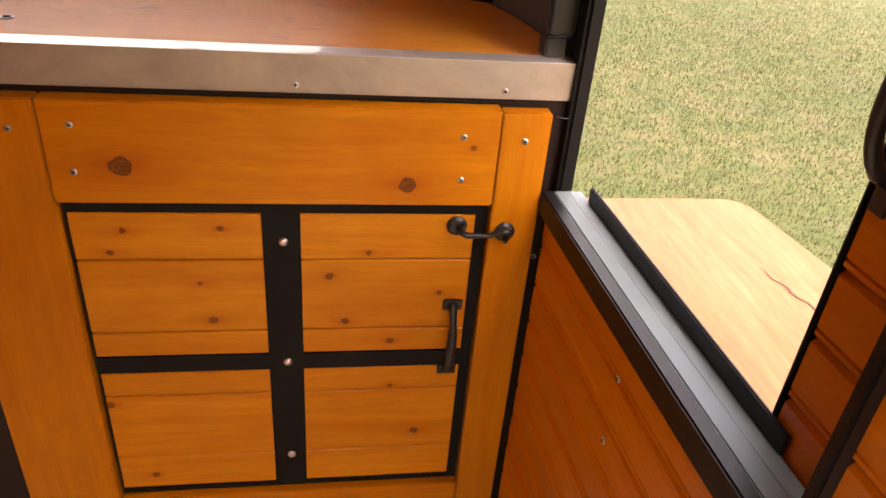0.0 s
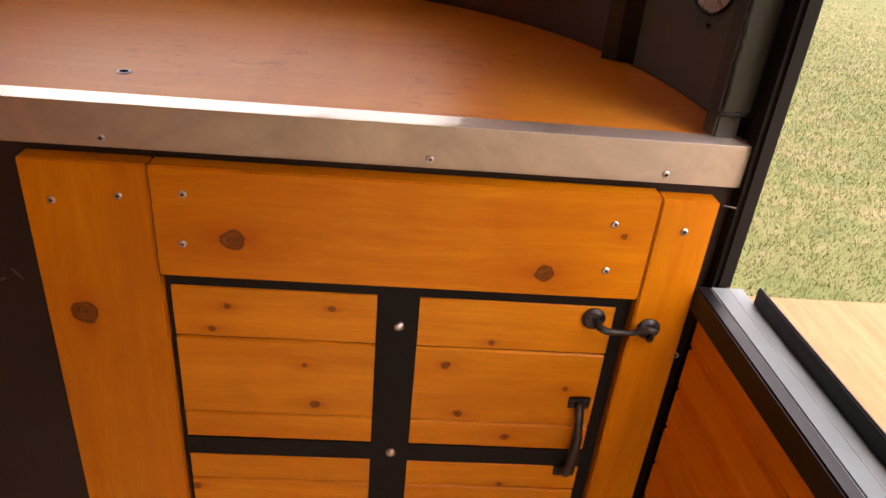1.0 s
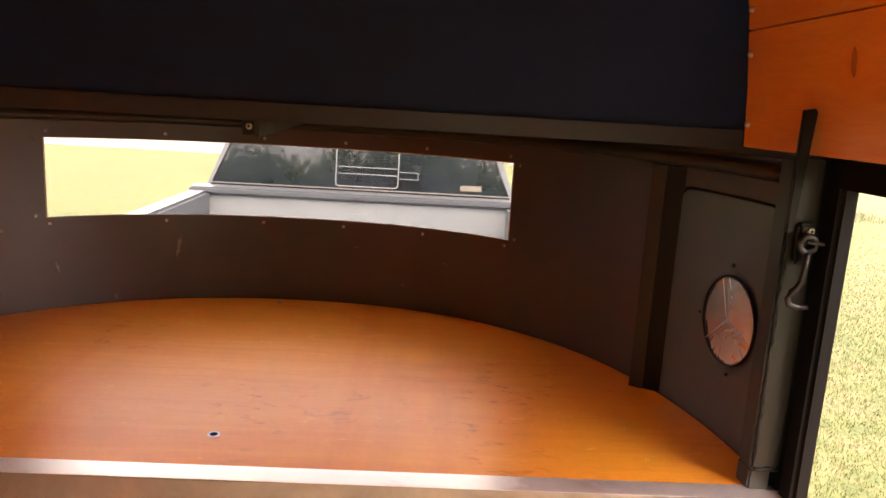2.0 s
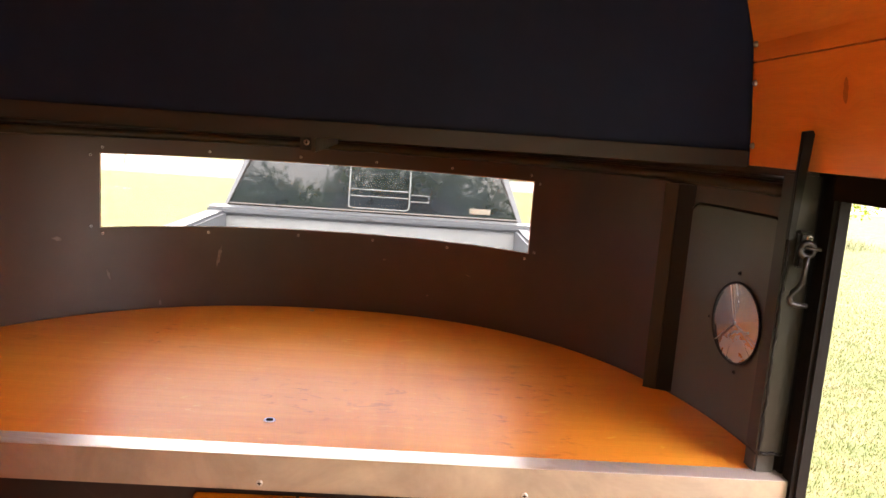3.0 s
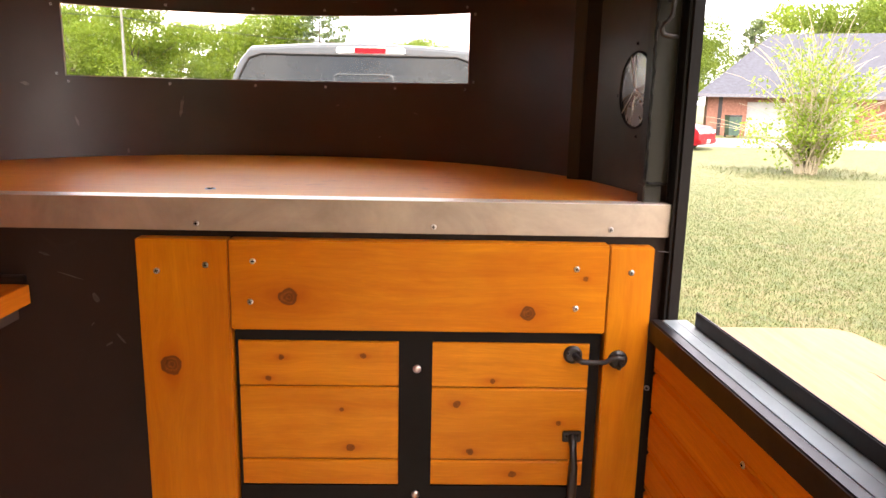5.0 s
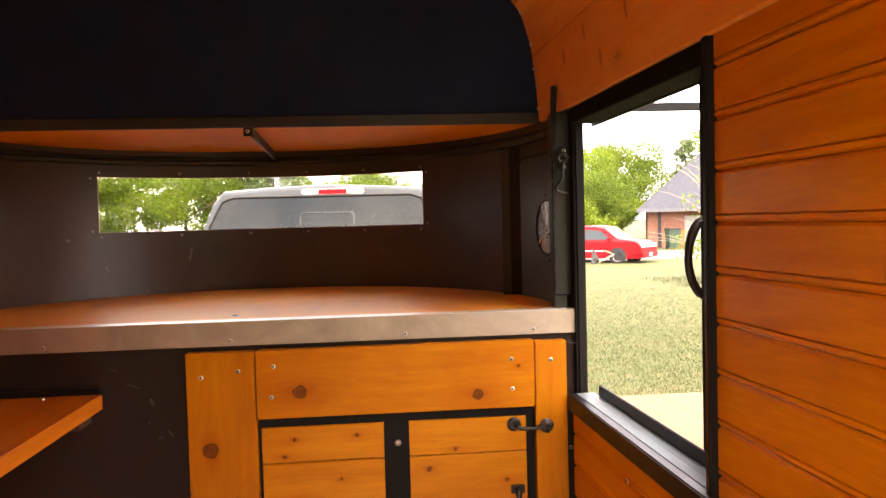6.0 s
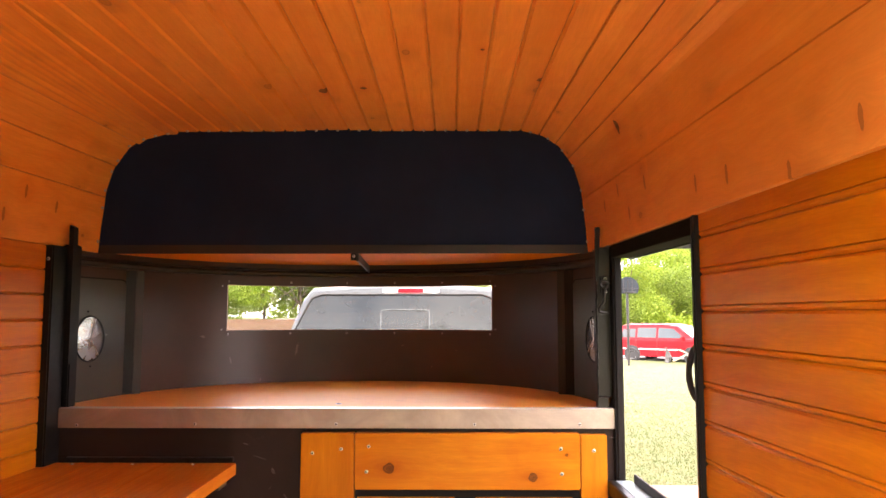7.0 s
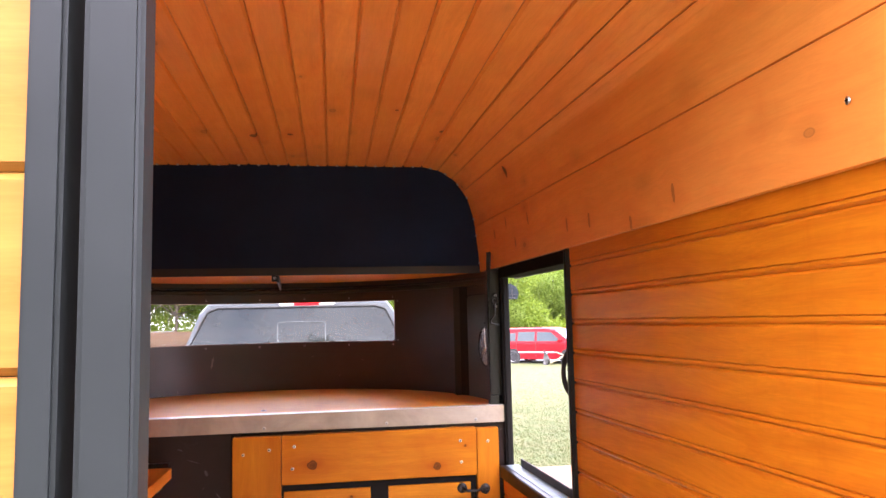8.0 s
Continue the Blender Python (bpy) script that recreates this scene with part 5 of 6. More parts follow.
def tree(base, height, spread, seed, n=24000, size=0.062, mat=None, label="leafy green spring tree behind the lawn", conifer=False):
    rng = random.Random(seed)
    t = thing("tree", base, label, "tree", group="trees")
    bm = bmesh.new()
    x, y, z = base
    th = height * 0.42
    tube(bm, [(x + rng.uniform(-0.05, 0.05) * k, y + rng.uniform(-0.05, 0.05) * k, z - 0.1 + th * 1.6 * k / 5) for k in range(6)], [0.030 * height * (1 - 0.15 * k) * 0.8 for k in range(6)], 8)
    cs, rs = [], []
    m = 16
    for k in range(m):
        a = 2 * math.pi * k / m * 2.4 + rng.uniform(-0.4, 0.4)
        f = rng.uniform(0.25, 1.0)
        hh = z + height * rng.uniform(0.22, 0.93)
        lim = spread * (1 - 0.55 * abs((hh - z) / height - 0.55) / 0.45)
        e = (x + math.cos(a) * lim * f, y + math.sin(a) * lim * f, hh)
        tube(bm, [(x, y, z + th * rng.uniform(0.7, 1.3)), ((x + e[0]) / 2, (y + e[1]) / 2, (z + th + hh) / 2 - 0.2), e], [0.009 * height, 0.006 * height, 0.002 * height], 5)
        cs.append(e)
        rs.append(spread * rng.uniform(0.22, 0.42))
    part("trunk", bm, M_BARK, t)
    me = leaves_mesh("crown", [(c[0] - x, c[1] - y, c[2] - z) for c in cs], rs, n, size, mat or M_LEAF, seed)
    crown = new("crown", me)
    crown.parent = t
    return t


# tree belt beyond the road; a few shapes, repeated with turns and sizes
protos = [tree((-22.8, 58.9, GROUND), 5.2, 3.0, 1), tree((-13.1, 62.4, GROUND), 5.0, 3.2, 2), tree((6.2, 38, GROUND), 6.0, 3.4, 3, mat=M_LEAF_D), tree((11.0, 42, GROUND), 6.2, 3.6, 4)]
for t in protos[:2]:
    t.scale = (1.65, 1.65, 1.65)
random.seed(21)
spots = [(-22, 36, 0, 0.95), (-18, 40, 1, 1.1), (-16, 34, 3, 0.85), (-10, 38, 2, 0.80), (-4, 39, 0, 0.80), (-1, 46, 1, 0.95), (3, 42, 3, 0.70), (14, 52, 2, 0.95), (29.0, 54, 3, 1.55), (33, 55, 0, 1.8), (19.2, 53, 2, 1.25), (34, 56, 1, 1.7), (40, 46, 2, 1.3),
         (8, 46, 1, 0.95), (-28, 38, 2, 1.0), (-34, 36, 3, 1.0), (46, 40, 0, 1.3), (17, 50, 0, 1.0), (4.6, 35, 1, 0.75), (12.5, 46, 3, 0.85), (14.6, 46, 2, 0.85), (16.8, 51, 3, 1.05), (31.0, 52, 2, 1.5), (50, 30, 2, 1.2), (48, 18, 0, 1.2), (52, 6, 1, 1.3), (-24, 30, 1, 0.8), (-14, 42, 0, 1.0), (0.5, 40, 2, 0.7), (9.5, 41, 2, 0.75), (15.5, 54, 1, 1.1),
         (-20, -32, 0, 2.4), (-13, -34, 1, 2.7), (-7, -33, 2, 2.1), (-1, -35, 3, 2.3), (5, -33, 1, 2.55), (11, -34, 0, 2.25), (17, -33, 2, 2.15), (24, -32, 3, 2.3)]
for x, y, k, sc_ in spots:
    if x < 3 and y > 0:
        x, y, sc_ = x * 1.75, -1.5 + (y + 1.5) * 1.75, sc_ * 1.62
    t = copy_thing(protos[k], Matrix.LocRotScale((x, y, GROUND), Euler((0, 0, random.uniform(0, 6.28))), None))
    t.scale = (sc_, sc_, sc_ * random.uniform(0.92, 1.08))


def conifer(base, h, wide, n, seed, label):
    """Airy pine: whorls of drooping boughs tufted with needles."""
    t = thing("tree", base, label, "tree", group="trees")
    rng = random.Random(seed)
    x, y, z = base
    bm = bmesh.new()
    tube(bm, [(x, y, z), (x + 0.05, y, z + h * 0.5), (x, y, z + h)], [0.15, 0.09, 0.02], 7)
    cs, rs = [], []
    for k in range(46):
        f = 0.38 + 0.60 * k / 46
        a = k * 2.4 + rng.uniform(-0.3, 0.3)
        r = wide * (1.15 - f) * rng.uniform(0.7, 1.25) / 0.75
        e = (x + r * math.cos(a), y + r * math.sin(a), z + h * f + rng.uniform(-0.1, 0.35))
        tube(bm, [(x, y, z + h * f - 0.1), ((x + e[0]) / 2, (y + e[1]) / 2, e[2] - 0.12), e], [0.035, 0.02, 0.008], 4)
        for q in (0.45, 0.75, 1.0):
            cs.append(((e[0] - x) * q, (e[1] - y) * q, z + h * f - 0.1 + (e[2] - z - h * f + 0.1) * q - z))
            rs.append(rng.uniform(0.16, 0.30))
    part("trunk", bm, M_BARK, t)
    me = leaves_mesh("crown", cs, [r * h / 6 for r in rs], n, 0.017 * h, M_NEEDLE, seed, 0.6)
    c = new("crown", me)
    c.parent = t


conifer((-8.4, 60.6, GROUND), 9.2, 3.7, 1900, 8, "airy pine tree behind the truck")
conifer((24.2, 52.5, GROUND), 7.8, 1.8, 1600, 9, "thin dark pine tree behind the house")

# scrub under the trees
rng = random.Random(31)
cs = [(rng.uniform(-60, 4), rng.uniform(68, 76), GROUND + 5.2 * rng.random() ** 1.3 + 0.2) for k in range(420)] + [(rng.uniform(4, 15), rng.uniform(40, 47), GROUND + rng.uniform(0.2, 1.5)) for k in range(130)]
me = leaves_mesh("undergrowth", cs, [rng.uniform(0.6, 1.3) for _ in cs], 46000, 0.13, M_LEAF, 12)
tagged(new("undergrowth", me), "low green scrub under the trees", "shrubs", kind="stuff")

# telephone pole and wire
pole = thing("utility_pole", (-11.72, 29, GROUND), "pale wooden utility pole with a wire", "pole")
part("mast", tube(bmesh.new(), [(-11.72, 29, GROUND), (-11.72, 29, 7.5)], [0.06, 0.045], 10), plain("grey_wood_pole", (0.19, 0.18, 0.16), 0.9), pole)
part("wire", tube(bmesh.new(), [(-24, 27, 4.4)] + [(-11.72 + k * 2.5, 29 + k * 0.9, 4.0 - 0.08 * k - 0.04 * k * (6 - k)) for k in range(7)], 0.014, 5), M_IRON, pole)

# brown fence and white building beyond the road
fence = thing("fence", (-16, 56, GROUND), "weathered brown wooden fence", "fence")
fm = prism("board", [(0, 0), (0, 0.03), (0.19, 0.03), (0.19, 0)], 1.45, plain("weathered_fence", (0.10, 0.055, 0.034), 0.9, 0, 0.3, 6))
for k in range(48):
    piece("board", fm, fence, (-19.6 + 0.2 * k, 56, GROUND + 0.725), (0, -90, 0))
shed = thing("shed", (-8.2, 36, GROUND), "white building behind the trees", "shed")
part("wall", B(-9.0, -7.3, 34.5, 38, GROUND, 1.25), M_WHITE, shed)
bm = bmesh.new()
v = [[bm.verts.new((x, y, z)) for y, z in ((34.2, 1.2), (36.2, 1.65), (38.3, 1.2))] for x in (-9.2, -7.1)]
bm.faces.new((v[0][0], v[1][0], v[1][1], v[0][1]))
bm.faces.new((v[0][1], v[1][1], v[1][2], v[0][2]))
bm.faces.new(v[0])
bm.faces.new(v[1][::-1])
bm.faces.new((v[0][0], v[0][2], v[1][2], v[1][0]))
part("roof", bm, M_WHITE, shed)

shed.location = (-14.0, 61.0, GROUND)
shed.scale = (0.9, 0.9, 0.66)

# ---- pickup ahead of the trailer ----
M_SILVER = plain("pale_blue_silver_paint", (0.050, 0.056, 0.066), 0.32, 0.0, 0.05)
M_WHITE_PAINT = plain("white_car_paint", (0.13, 0.14, 0.15), 0.3, 0.0, 0.04)
M_TINT = plain("tinted_glass", (0.008, 0.011, 0.014), 0.03, 0.0, 0.3, 3)
M_TINT.node_tree.nodes["Principled BSDF"].inputs["Specular IOR Level"].default_value = 0.36
M_TYRE = plain("tyre_rubber", (0.02, 0.02, 0.02), 0.85)
M_RED = plain("red_lens", (0.70, 0.010, 0.015), 0.25, 0.0, 0.1, emit=0.6)
M_CLEAR = plain("clear_lens", (0.85, 0.86, 0.86), 0.2)
M_HUB = plain("grey_wheel_rim", (0.45, 0.45, 0.46), 0.35, 0.8)


def wheel(parent, c, r, w, axis=(1, 0, 0)):
    ax = Vector(axis)
    tyre = part("tyre", lathe(bmesh.new(), [(r * 0.62, -w / 2), (r * 0.93, -w / 2), (r, -w / 2 + 0.03), (r, w / 2 - 0.03), (r * 0.93, w / 2), (r * 0.62, w / 2)], c, ax, 24), M_TYRE, parent, smooth=False)
    part("rim", lathe(bmesh.new(), [(0, -w * 0.30), (r * 0.2, -w * 0.34), (r * 0.25, -w * 0.2), (r * 0.5, -w * 0.2), (r * 0.62, -w * 0.46), (r * 0.62, w * 0.46), (r * 0.5, w * 0.2), (r * 0.25, w * 0.2), (r * 0.2, w * 0.34), (0, w * 0.30)], c, ax, 20), M_HUB, tyre)


TX = -0.07
truck = thing("pickup_truck", (TX, 5.2, GROUND), "silver-white pickup truck with a tinted rear window", "truck")


def loft(sections, cap=True):
    """Skin over outlines of equal length."""
    bm = bmesh.new()
    rings = [[bm.verts.new(p) for p in s_] for s_ in sections]
    n = len(rings[0])
    for a, b in zip(rings, rings[1:]):
        for k in range(n):
            bm.faces.new((a[k], a[(k + 1) % n], b[(k + 1) % n], b[k]))
    if cap:
        bm.faces.new(rings[0][::-1])
        bm.faces.new(rings[-1])
    return bm


def cab_ring(y, zb, zt, wb, wt, crown=0.05):
    """Outline across the truck: lower corners, pillars, rounded roof."""
    p = [(-wb, zb), (-wb, zb + (zt - zb) * 0.42), (-wt - 0.03, zt - 0.13), (-wt + 0.05, zt - 0.035), (-wt * 0.5, zt - 0.008), (0, zt + 0.008), (wt * 0.5, zt - 0.008), (wt - 0.05, zt - 0.035), (wt + 0.03, zt - 0.13), (wb, zb + (zt - zb) * 0.42), (wb, zb)]
    return [(TX + x, y, z) for x, z in p]


def cab_rings():
    return [cab_ring(4.40, 0.0, 0.90, 1.19, 1.16), cab_ring(4.53, 0.0, 1.518, 1.20, 0.925), cab_ring(4.56, 0.0, 1.542, 1.20, 0.92), cab_ring(4.65, 0.0, 1.558, 1.20, 0.92), cab_ring(4.9, 0.0, 1.57, 1.20, 0.94), cab_ring(5.7, 0.0, 1.55, 1.20, 0.92), cab_ring(6.6, 0.0, 1.0, 1.18, 1.02), cab_ring(7.9, 0.0, 0.86, 1.15, 0.98)]


part("cab", loft(cab_rings()), M_SILVER, truck, "silver-white cab")
# rear glass with its sliding middle pane
bm = bmesh.new()
gl = []
for x, z in ((-1.10, 0.89), (1.10, 0.89), (0.895, 1.355), (0.855, 1.423), (0.76, 1.456), (-0.76, 1.456), (-0.855, 1.423), (-0.895, 1.355)):
    gl.append((TX + x, 4.352 + (z - 0.90) * 0.19, z))
g0 = [bm.verts.new(p) for p in gl]
g1 = [bm.verts.new((p[0], p[1] + 0.03, p[2])) for p in gl]
bm.faces.new(g0)
bm.faces.new(g1[::-1])
for i in range(8):
    bm.faces.new((g0[i], g0[(i + 1) % 8], g1[(i + 1) % 8], g1[i]))
glass = part("rear_window", bm, M_TINT, truck, "dark tinted rear window")
bm = bmesh.new()
tube(bm, [(p[0], p[1] - 0.002, p[2]) for p in gl], 0.012, 6, closed=True)
part("seal", bm, M_IRON, glass)
bm = bmesh.new()
loop = []
for cx, cz, a0 in ((0.165, 1.280, 0), (-0.235, 1.280, 90), (-0.235, 0.945, 180), (0.165, 0.945, 270)):
    for k in range(5):
        th = radians(a0 + 90 * k / 4)
        x, z = cx + 0.03 * math.cos(th), cz + 0.03 * math.sin(th)
        loop.append((x, 4.349 + (z - 0.90) * 0.19, z))
tube(bm, loop, 0.0055, 6, closed=True)
M_SEAL = plain("pale_grey_seal", (0.085, 0.09, 0.095), 0.5)
part("slider_frame", bm, M_SEAL, glass, "thin pale frame of the sliding pane")


def on_glass(x0, x1, z0, z1, proud=0.004):
    """Flat strip lying on the sloping rear window."""
    bm = bmesh.new()
    a = [bm.verts.new((x, 4.352 + (z - 0.90) * 0.19 - proud, z)) for x, z in ((x0, z0), (x1, z0), (x1, z1), (x0, z1))]
    b = [bm.verts.new((v.co.x, v.co.y + proud, v.co.z)) for v in a]
    bm.faces.new(a)
    bm.faces.new(b[::-1])
    for i in range(4):
        bm.faces.new((a[i], b[i], b[(i + 1) % 4], a[(i + 1) % 4]))
    return bm


for z in (1.005, 1.055):
    part("slider_track", on_glass(-0.255, 0.185, z, z + 0.006), M_SEAL, glass)
part("latch", on_glass(0.205, 0.345, 1.035, 1.040), M_SEAL, glass)
part("latch", on_glass(0.205, 0.345, 0.985, 0.990), M_SEAL, glass)
part("latch", on_glass(0.340, 0.345, 0.990, 1.035), M_SEAL, glass)
part("sticker", on_glass(0.66, 0.82, 0.925, 0.965), plain("tan_paper", (0.075, 0.065, 0.052), 0.7), glass, "small tan sticker")
# high brake lamp
bm = B(TX - 0.184, TX + 0.356, 4.462, 4.54, 1.466, 1.522, 0.012)
lamp = part("brake_lamp", bm, M_CLEAR, truck, "clear cargo lamps beside a red brake lens")
part("red_lens", B(TX - 0.040, TX + 0.205, 4.454, 4.465, 1.475, 1.515, 0.004), M_RED, lamp, "red lens")
# bed
part("bed_front", B(TX - 1.10, TX + 1.10, 4.16, 4.30, 0.0, 0.835, 0.01), M_WHITE_PAINT, truck)
part("bed_cap", B(TX - 1.20, TX + 1.20, 4.13, 4.32, 0.835, 0.885, 0.012), M_SILVER, truck, "silver cap rail")
part("stop_lamp", B(TX - 0.04, TX + 0.0, 4.125, 4.135, 0.842, 0.862), M_IRON, truck)
for sgn in (-1, 1):
    x0, x1 = sorted((TX + sgn * 1.06, TX + sgn * 1.20))
    part("bed_side", B(x0, x1, 2.55, 4.16, -0.1, 0.86, 0.02), M_SILVER, truck)
part("bed_floor", B(TX - 1.06, TX + 1.06, 2.6, 4.2, 0.18, 0.22), M_WHITE_PAINT, truck)
part("tailgate", B(TX - 1.06, TX + 1.06, 2.50, 2.56, 0.1, 0.60, 0.01), M_SILVER, truck)
part("bumper", B(TX - 1.0, TX + 1.0, 2.30, 2.46, -0.12, 0.08, 0.03), M_HUB, truck)
for y in (3.3, 6.9):
    for sgn in (-1, 1):
        wheel(truck, (TX + sgn * 1.02, y, GROUND + 0.39), 0.39, 0.26)

# ---- red minivan ----
M_VANRED = plain("red_car_paint", (0.20, 0.004, 0.007), 0.30, 0.0, 0.08)
M_VANRED.node_tree.nodes["Principled BSDF"].inputs["Specular IOR Level"].default_value = 0.2
van = thing("minivan", (6.85, 26.2, GROUND), "red minivan with a pale stripe parked by the driveway", "minivan")
VZ = GROUND


def van_ring(y, s, belt=9.0):
    """Side outline at one width: s narrows the glasshouse, belt cuts it off for the flanks."""
    pts_ = [(5.95, 0.30), (5.93, 0.75), (6.02, 1.05), (6.20, 1.66 * s), (6.6, 1.77 * s), (8.5, 1.78 * s), (8.92, 1.70 * s), (9.62, 1.15), (10.48, 1.03), (10.72, 0.84), (10.74, 0.34), (10.6, 0.26), (6.1, 0.26)]
    return [(x, y, VZ + min(z, belt)) for x, z in pts_]


part("body", loft([van_ring(25.30, 0.93, 0.98), van_ring(25.31, 0.95, 1.06), van_ring(25.42, 0.965), van_ring(25.54, 0.99), van_ring(25.8, 1.0), van_ring(26.6, 1.0), van_ring(26.86, 0.99), van_ring(26.98, 0.965), van_ring(27.09, 0.95, 1.06), van_ring(27.10, 0.93, 0.98)]), M_VANRED, van, "glossy red body")
M_VGLASS = plain("van_glass", (0.025, 0.035, 0.036), 0.06, 0, 0.2, 2)
for pts_ in (((6.3, 1.12), (6.38, 1.50), (7.0, 1.53), (7.0, 1.12)), ((7.1, 1.12), (7.1, 1.57), (8.0, 1.58), (8.0, 1.12)), ((8.1, 1.12), (8.1, 1.58), (8.80, 1.55), (9.33, 1.12))):
    bm = bmesh.new()
    a = [bm.verts.new((x, 25.30 + (z - 1.08) * 0.19, VZ + z)) for x, z in pts_]
    b = [bm.verts.new((x, 25.43, VZ + z)) for x, z in pts_]
    bm.faces.new(a)
    for i in range(4):
        bm.faces.new((a[i], a[(i + 1) % 4], b[(i + 1) % 4], b[i]))
    bm.faces.new(b[::-1])
    part("window", bm, M_VGLASS, van, "side window")
bm = bmesh.new()
a = [bm.verts.new(p) for p in ((8.98, 25.56, VZ + 1.645), (8.98, 26.84, VZ + 1.645), (9.58, 26.92, VZ + 1.18), (9.58, 25.48, VZ + 1.18))]
b = [bm.verts.new((v.co.x - 0.02, v.co.y, v.co.z - 0.02)) for v in a]
for v in a:
    v.co.z += 0.012
bm.faces.new(a)
bm.faces.new(b[::-1])
for i in range(4):
    bm.faces.new((a[i], a[(i + 1) % 4], b[(i + 1) % 4], b[i]))
# pale base paints the sky's reflection onto the windscreen glass
part("windscreen", bm, plain("windscreen_sky_reflection", (0.22, 0.24, 0.24), 0.1, 0, 0.1, 2), van)
part("stripe", B(6.2, 9.0, 25.292, 25.31, VZ + 0.575, VZ + 0.615), M_CLEAR, van, "pale stripe")
part("lamp", B(10.45, 10.73, 25.32, 25.75, VZ + 0.74, VZ + 0.90, 0.02), M_CLEAR, van)
part("bumper", B(10.3, 10.80, 25.3, 27.1, VZ + 0.30, VZ + 0.55, 0.05), M_VANRED, van)
for x in (6.85, 9.65):
    for y, ya in ((25.36, 25.294), (27.04, 27.106)):
        wheel(van, (x, y, VZ + 0.33), 0.33, 0.2, (0, 1, 0))
        # dark disc on the closed flank stands in for the shaded wheel well
        part("wheel_arch", lathe(bmesh.new(), [(0.0, -0.006), (0.40, -0.006), (0.40, 0.006), (0.0, 0.006)], (x, ya, VZ + 0.36), (0, 1, 0), 24), M_TYRE, van)

for y0_, y1_ in ((26.65, 27.08),):
    part("lamp", B(10.45, 10.73, y0_, y1_, VZ + 0.74, VZ + 0.90, 0.02), M_CLEAR, van)
part("grille", B(10.60, 10.745, 25.80, 26.60, VZ + 0.74, VZ + 0.90, 0.01), M_HUB, van)
part("number_plate", B(10.795, 10.808, 26.05, 26.35, VZ + 0.36, VZ + 0.50), M_CLEAR, van)
part("mirror", B(9.20, 9.34, 25.12, 25.30, VZ + 1.06, VZ + 1.20, 0.03), M_VANRED, van)
part("roof_rail", tube(bmesh.new(), [(6.7, 25.62, VZ + 1.70), (6.75, 25.62, VZ + 1.76), (8.3, 25.62, VZ + 1.77), (8.36, 25.62, VZ + 1.71)], 0.02, 6), M_IRON, van)
for x in (7.05, 8.05):
    part("door_seam", B(x - 0.012, x + 0.012, 25.292, 25.31, VZ + 0.36, VZ + 1.08), M_IRON, van)
part("pillar_trim", B(5.98, 6.06, 25.50, 26.90, VZ + 0.80, VZ + 1.05, 0.02), M_RED, van)
van.location = (8.35, 28.0, GROUND - 0.04)
van.rotation_euler.z = radians(-42)
van.scale = (0.90, 0.90, 0.865)

# ---- brick house ----
M_BRICK = plain("red_brick", (0.20, 0.088, 0.058), 0.9, 0, 0.3, 9)
M_SLATE = plain("grey_shingles", (0.036, 0.040, 0.050), 0.9, 0, 0.25, 5)
HX0, HY0 = 15.7, 38.3
house = thing("house", (HX0, HY0, GROUND), "red brick house with a grey hip roof and white garage door", "house")
part("wall", B(HX0, HX0 + 2.0, HY0, HY0 + 10, GROUND, 1.62), M_BRICK, house, "red brick wall")
part("wall", B(HX0 + 7.2, HX0 + 16, HY0, HY0 + 10, GROUND, 1.62), M_BRICK, house)
part("wall", B(HX0 + 2.0, HX0 + 7.2, HY0 + 0.25, HY0 + 10, 1.2, 1.62), M_BRICK, house)
gd = part("garage_door", B(HX0 + 2.0, HX0 + 7.2, HY0 + 0.2, HY0 + 0.28, GROUND, 1.2), M_WHITE, house, "white panelled garage door")
for r_ in range(4):
    for c_ in range(6):
        part("panel", B(HX0 + 2.08 + 0.86 * c_, HX0 + 2.08 + 0.86 * c_ + 0.72, HY0 + 0.185, HY0 + 0.2, GROUND + 0.06 + 0.45 * r_, GROUND + 0.06 + 0.45 * r_ + 0.36, 0.006), M_WHITE, gd)
part("post", B(HX0 + 0.55, HX0 + 0.75, HY0 - 0.02, HY0, GROUND, 1.5), M_IRON, house)
bm = bmesh.new()
ex0, ex1, ey0, ey1, ez = HX0 - 0.6, HX0 + 16.6, HY0 - 0.6, HY0 + 10.6, 1.58
bv = [bm.verts.new(p) for p in ((ex0, ey0, ez), (ex1, ey0, ez), (ex1, ey1, ez), (ex0, ey1, ez))]
tv = [bm.verts.new(p) for p in ((ex0 + 3.9, ey0 + 5.6, 5.1), (ex1 - 3.9, ey0 + 5.6, 5.1))]
bm.faces.new((bv[0], bv[1], tv[1], tv[0]))
bm.faces.new((bv[1], bv[2], tv[1]))
bm.faces.new((bv[2], bv[3], tv[0], tv[1]))
bm.faces.new((bv[3], bv[0], tv[0]))
bm.faces.new(bv[::-1])
part("roof", bm, M_SLATE, house, "grey shingle hip roof")
part("fascia", B(ex0, ex1, ey0 - 0.03, ey0, ez - 0.14, ez + 0.02), plain("dark_fascia", (0.10, 0.10, 0.11), 0.7), house)

house.rotation_euler.z = radians(-20)

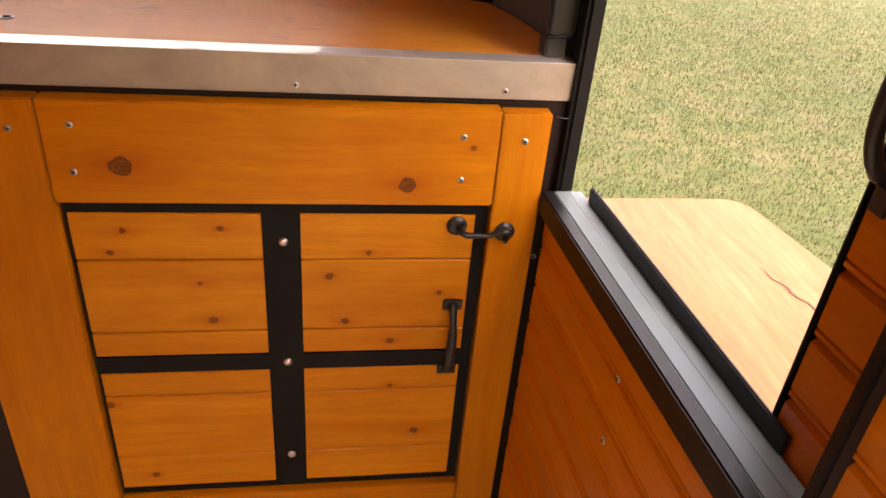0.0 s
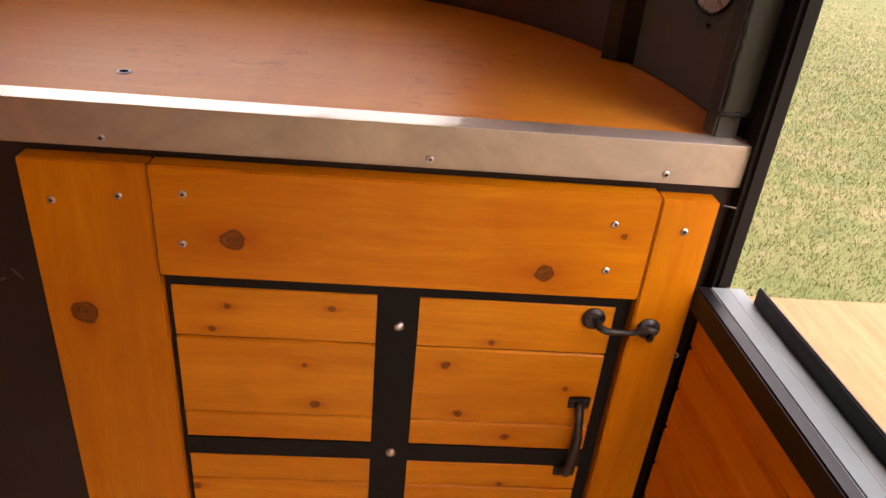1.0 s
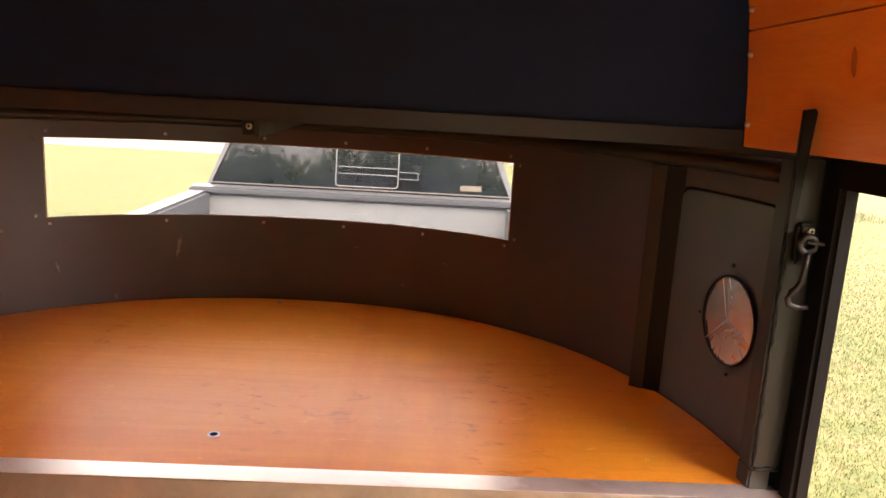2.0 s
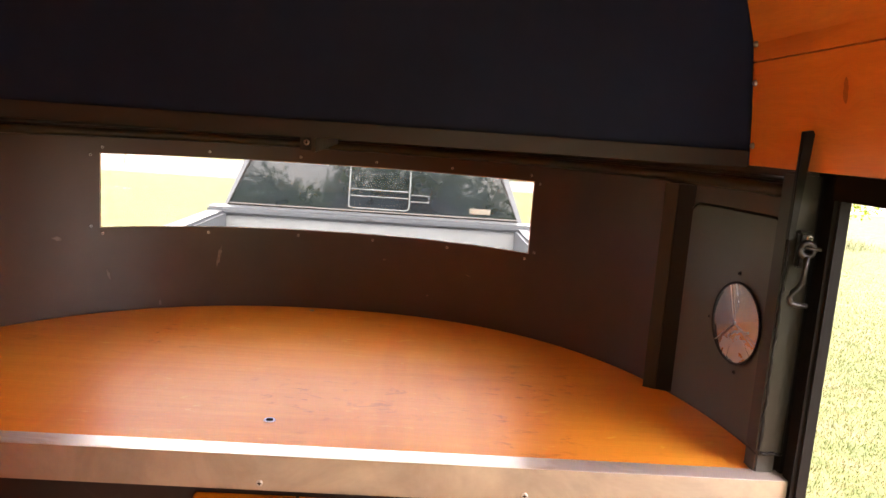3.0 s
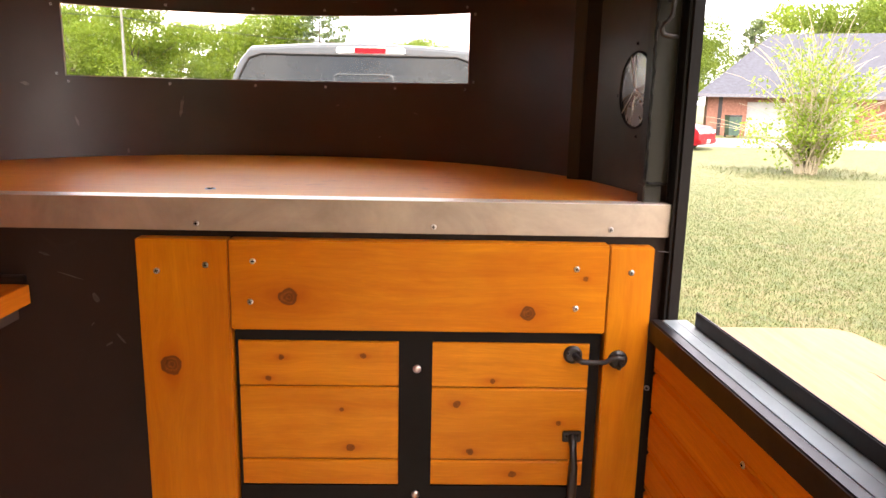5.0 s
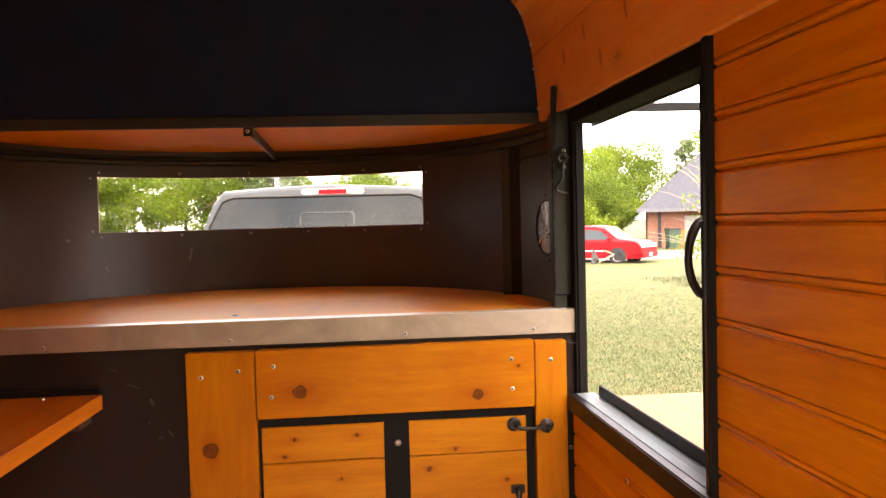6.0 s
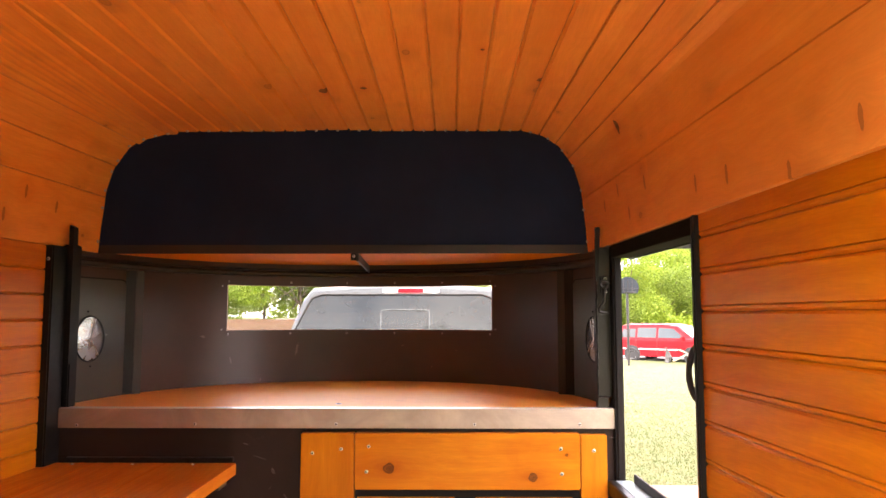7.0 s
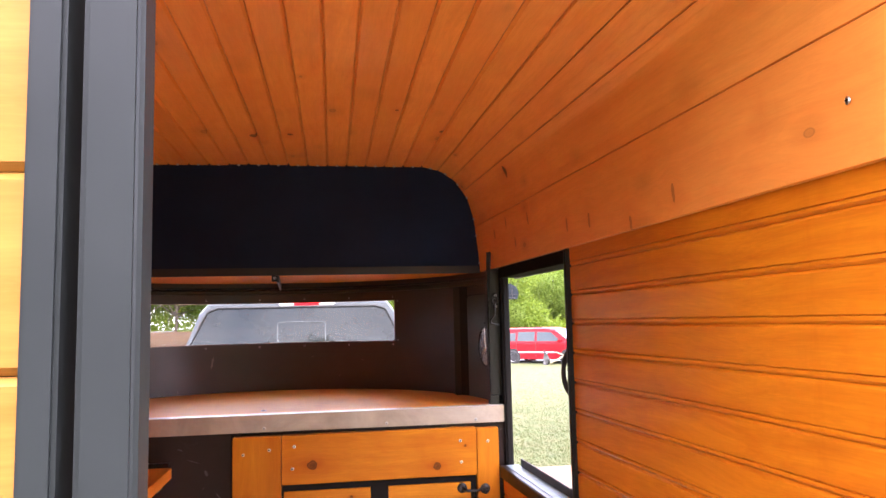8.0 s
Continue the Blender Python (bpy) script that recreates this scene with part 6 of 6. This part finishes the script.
# wheeled bin
binn = thing("wheelie_bin", (15.7, 36.2, GROUND), "dark green wheeled bin beside the garage", "bin")
part("body", loft([[(15.7 + sx * (0.27 + 0.05 * k), 36.2 + sy * (0.27 + 0.05 * k), GROUND + 0.1 + 0.95 * k) for sx, sy in ((-1, -1), (1, -1), (1, 1), (-1, 1))] for k in (0, 1)]), plain("dark_green_plastic", (0.02, 0.05, 0.035), 0.5), binn)
part("lid", B(15.36, 16.04, 35.84, 36.56, GROUND + 1.05, GROUND + 1.13, 0.02), M_IRON, binn)
for sx in (-0.25, 0.25):
    part("wheel", lathe(bmesh.new(), [(0, -0.03), (0.1, -0.03), (0.1, 0.03), (0, 0.03)], (15.7 + sx, 36.45, GROUND + 0.1), (1, 0, 0), 12), M_TYRE, binn)

binn.location = (16.25, 36.1, GROUND)

# scrap lying by the van
scrap = thing("scrap", (7.85, 23.8, GROUND), "dark grey slab and pale bent stick on the lawn", "scrap")
sb = bmesh.new()
tube(sb, [(7.78, 23.8, GROUND), (7.83, 23.82, GROUND + 0.22), (7.80, 23.85, GROUND + 0.45), (7.74, 23.85, GROUND + 0.60)], [0.16, 0.15, 0.10, 0.02], 8, flat=0.35)
part("slab", sb, plain("dark_grey_slab", (0.06, 0.06, 0.055), 0.8), scrap)
sb = bmesh.new()
tube(sb, [(7.95, 23.7, GROUND + 0.08), (8.25, 23.62, GROUND + 0.22), (8.50, 23.56, GROUND + 0.38), (8.30, 23.6, GROUND + 0.46), (8.16, 23.62, GROUND + 0.52)], [0.03, 0.04, 0.045, 0.035, 0.02], 6)
part("stick", sb, M_TWIG, scrap, "pale bent stick")
scrap.location = (8.78, 25.65, GROUND)

# basketball hoop
hoop = thing("basketball_hoop", (6.85, 24.2, GROUND), "basketball hoop with a grey fan-shaped backboard", "hoop")
part("mast", tube(bmesh.new(), [(6.85, 24.3, GROUND - 0.2), (6.85, 24.3, 2.0)], 0.05, 8), M_IRON, hoop)
bm = bmesh.new()
pts_ = [(6.85 + 0.42 * math.cos(radians(a)), 2.05 + 0.42 * math.sin(radians(a))) for a in range(0, 181, 15)] + [(6.50, 1.86), (7.20, 1.86)]
a = [bm.verts.new((x, 24.2, z)) for x, z in pts_]
b = [bm.verts.new((x, 24.24, z)) for x, z in pts_]
bm.faces.new(a)
bm.faces.new(b[::-1])
for i in range(len(a)):
    bm.faces.new((a[i], a[(i + 1) % len(a)], b[(i + 1) % len(a)], b[i]))
M_BOARD = plain("grey_board", (0.018, 0.023, 0.028), 0.8)
M_BOARD.node_tree.nodes["Principled BSDF"].inputs["Specular IOR Level"].default_value = 0.1
part("backboard", bm, M_BOARD, hoop, "grey backboard")
part("ring", tube(bmesh.new(), [(6.85 + 0.2 * math.cos(k * 0.45), 23.95 + 0.2 * math.sin(k * 0.45), 1.9) for k in range(14)], 0.015, 6, closed=True), M_IRON, hoop)
for dx in (-0.16, 0.0, 0.16):
    part("board_rib", B(6.85 + dx - 0.012, 6.85 + dx + 0.012, 24.175, 24.199, 1.90, 2.40), M_IRON, hoop)
part("board_rib", B(6.45, 7.25, 24.172, 24.198, 2.03, 2.055), M_IRON, hoop)
hoop.location = (6.90, 24.2, GROUND + 0.16)

# overgrown bush with long arching canes
BX, BY = 10.2, 17.0
bush = thing("bush", (BX, BY, GROUND), "overgrown bush of long dry canes and fresh leaves", "bush")
rng = random.Random(77)
bm = bmesh.new()
cs, rs = [], []
for k in range(90):
    a = rng.uniform(0, 2 * math.pi)
    ln = rng.uniform(0.5, 1.0)
    r1 = rng.uniform(0.4, 2.9)
    h = rng.uniform(2.0, 6.0) * (1.1 - 0.13 * r1)
    pts_ = []
    for j in range(8):
        f = j / 7
        pts_.append((BX + math.cos(a) * r1 * f ** 1.6 + 0.25 * math.cos(k), BY + math.sin(a) * r1 * f ** 1.6 + 0.25 * math.sin(k), GROUND + h * (f - 0.28 * f ** 3)))
    tube(bm, pts_, [0.022 * (1 - 0.85 * j / 7) for j in range(8)], 5)
    if k % 2 == 0:
        for j in (2, 4, 5):
            cs.append(tuple(p - q for p, q in zip(pts_[j], (BX, BY, GROUND))))
            rs.append(rng.uniform(0.25, 0.6))
part("cane", bm, M_TWIG, bush, "long dry canes")
me = leaves_mesh("foliage", cs, rs, 7000, 0.045, M_LEAF, 5)
fo = new("foliage", me)
fo.parent = bush
tagged(blades("tall_grass", 1800, (7.9, 12.0, 15.4, 18.4), 0.05, 0.15, M_BLADE, 9), "tall dry grass round the bush", "grass", kind="stuff")
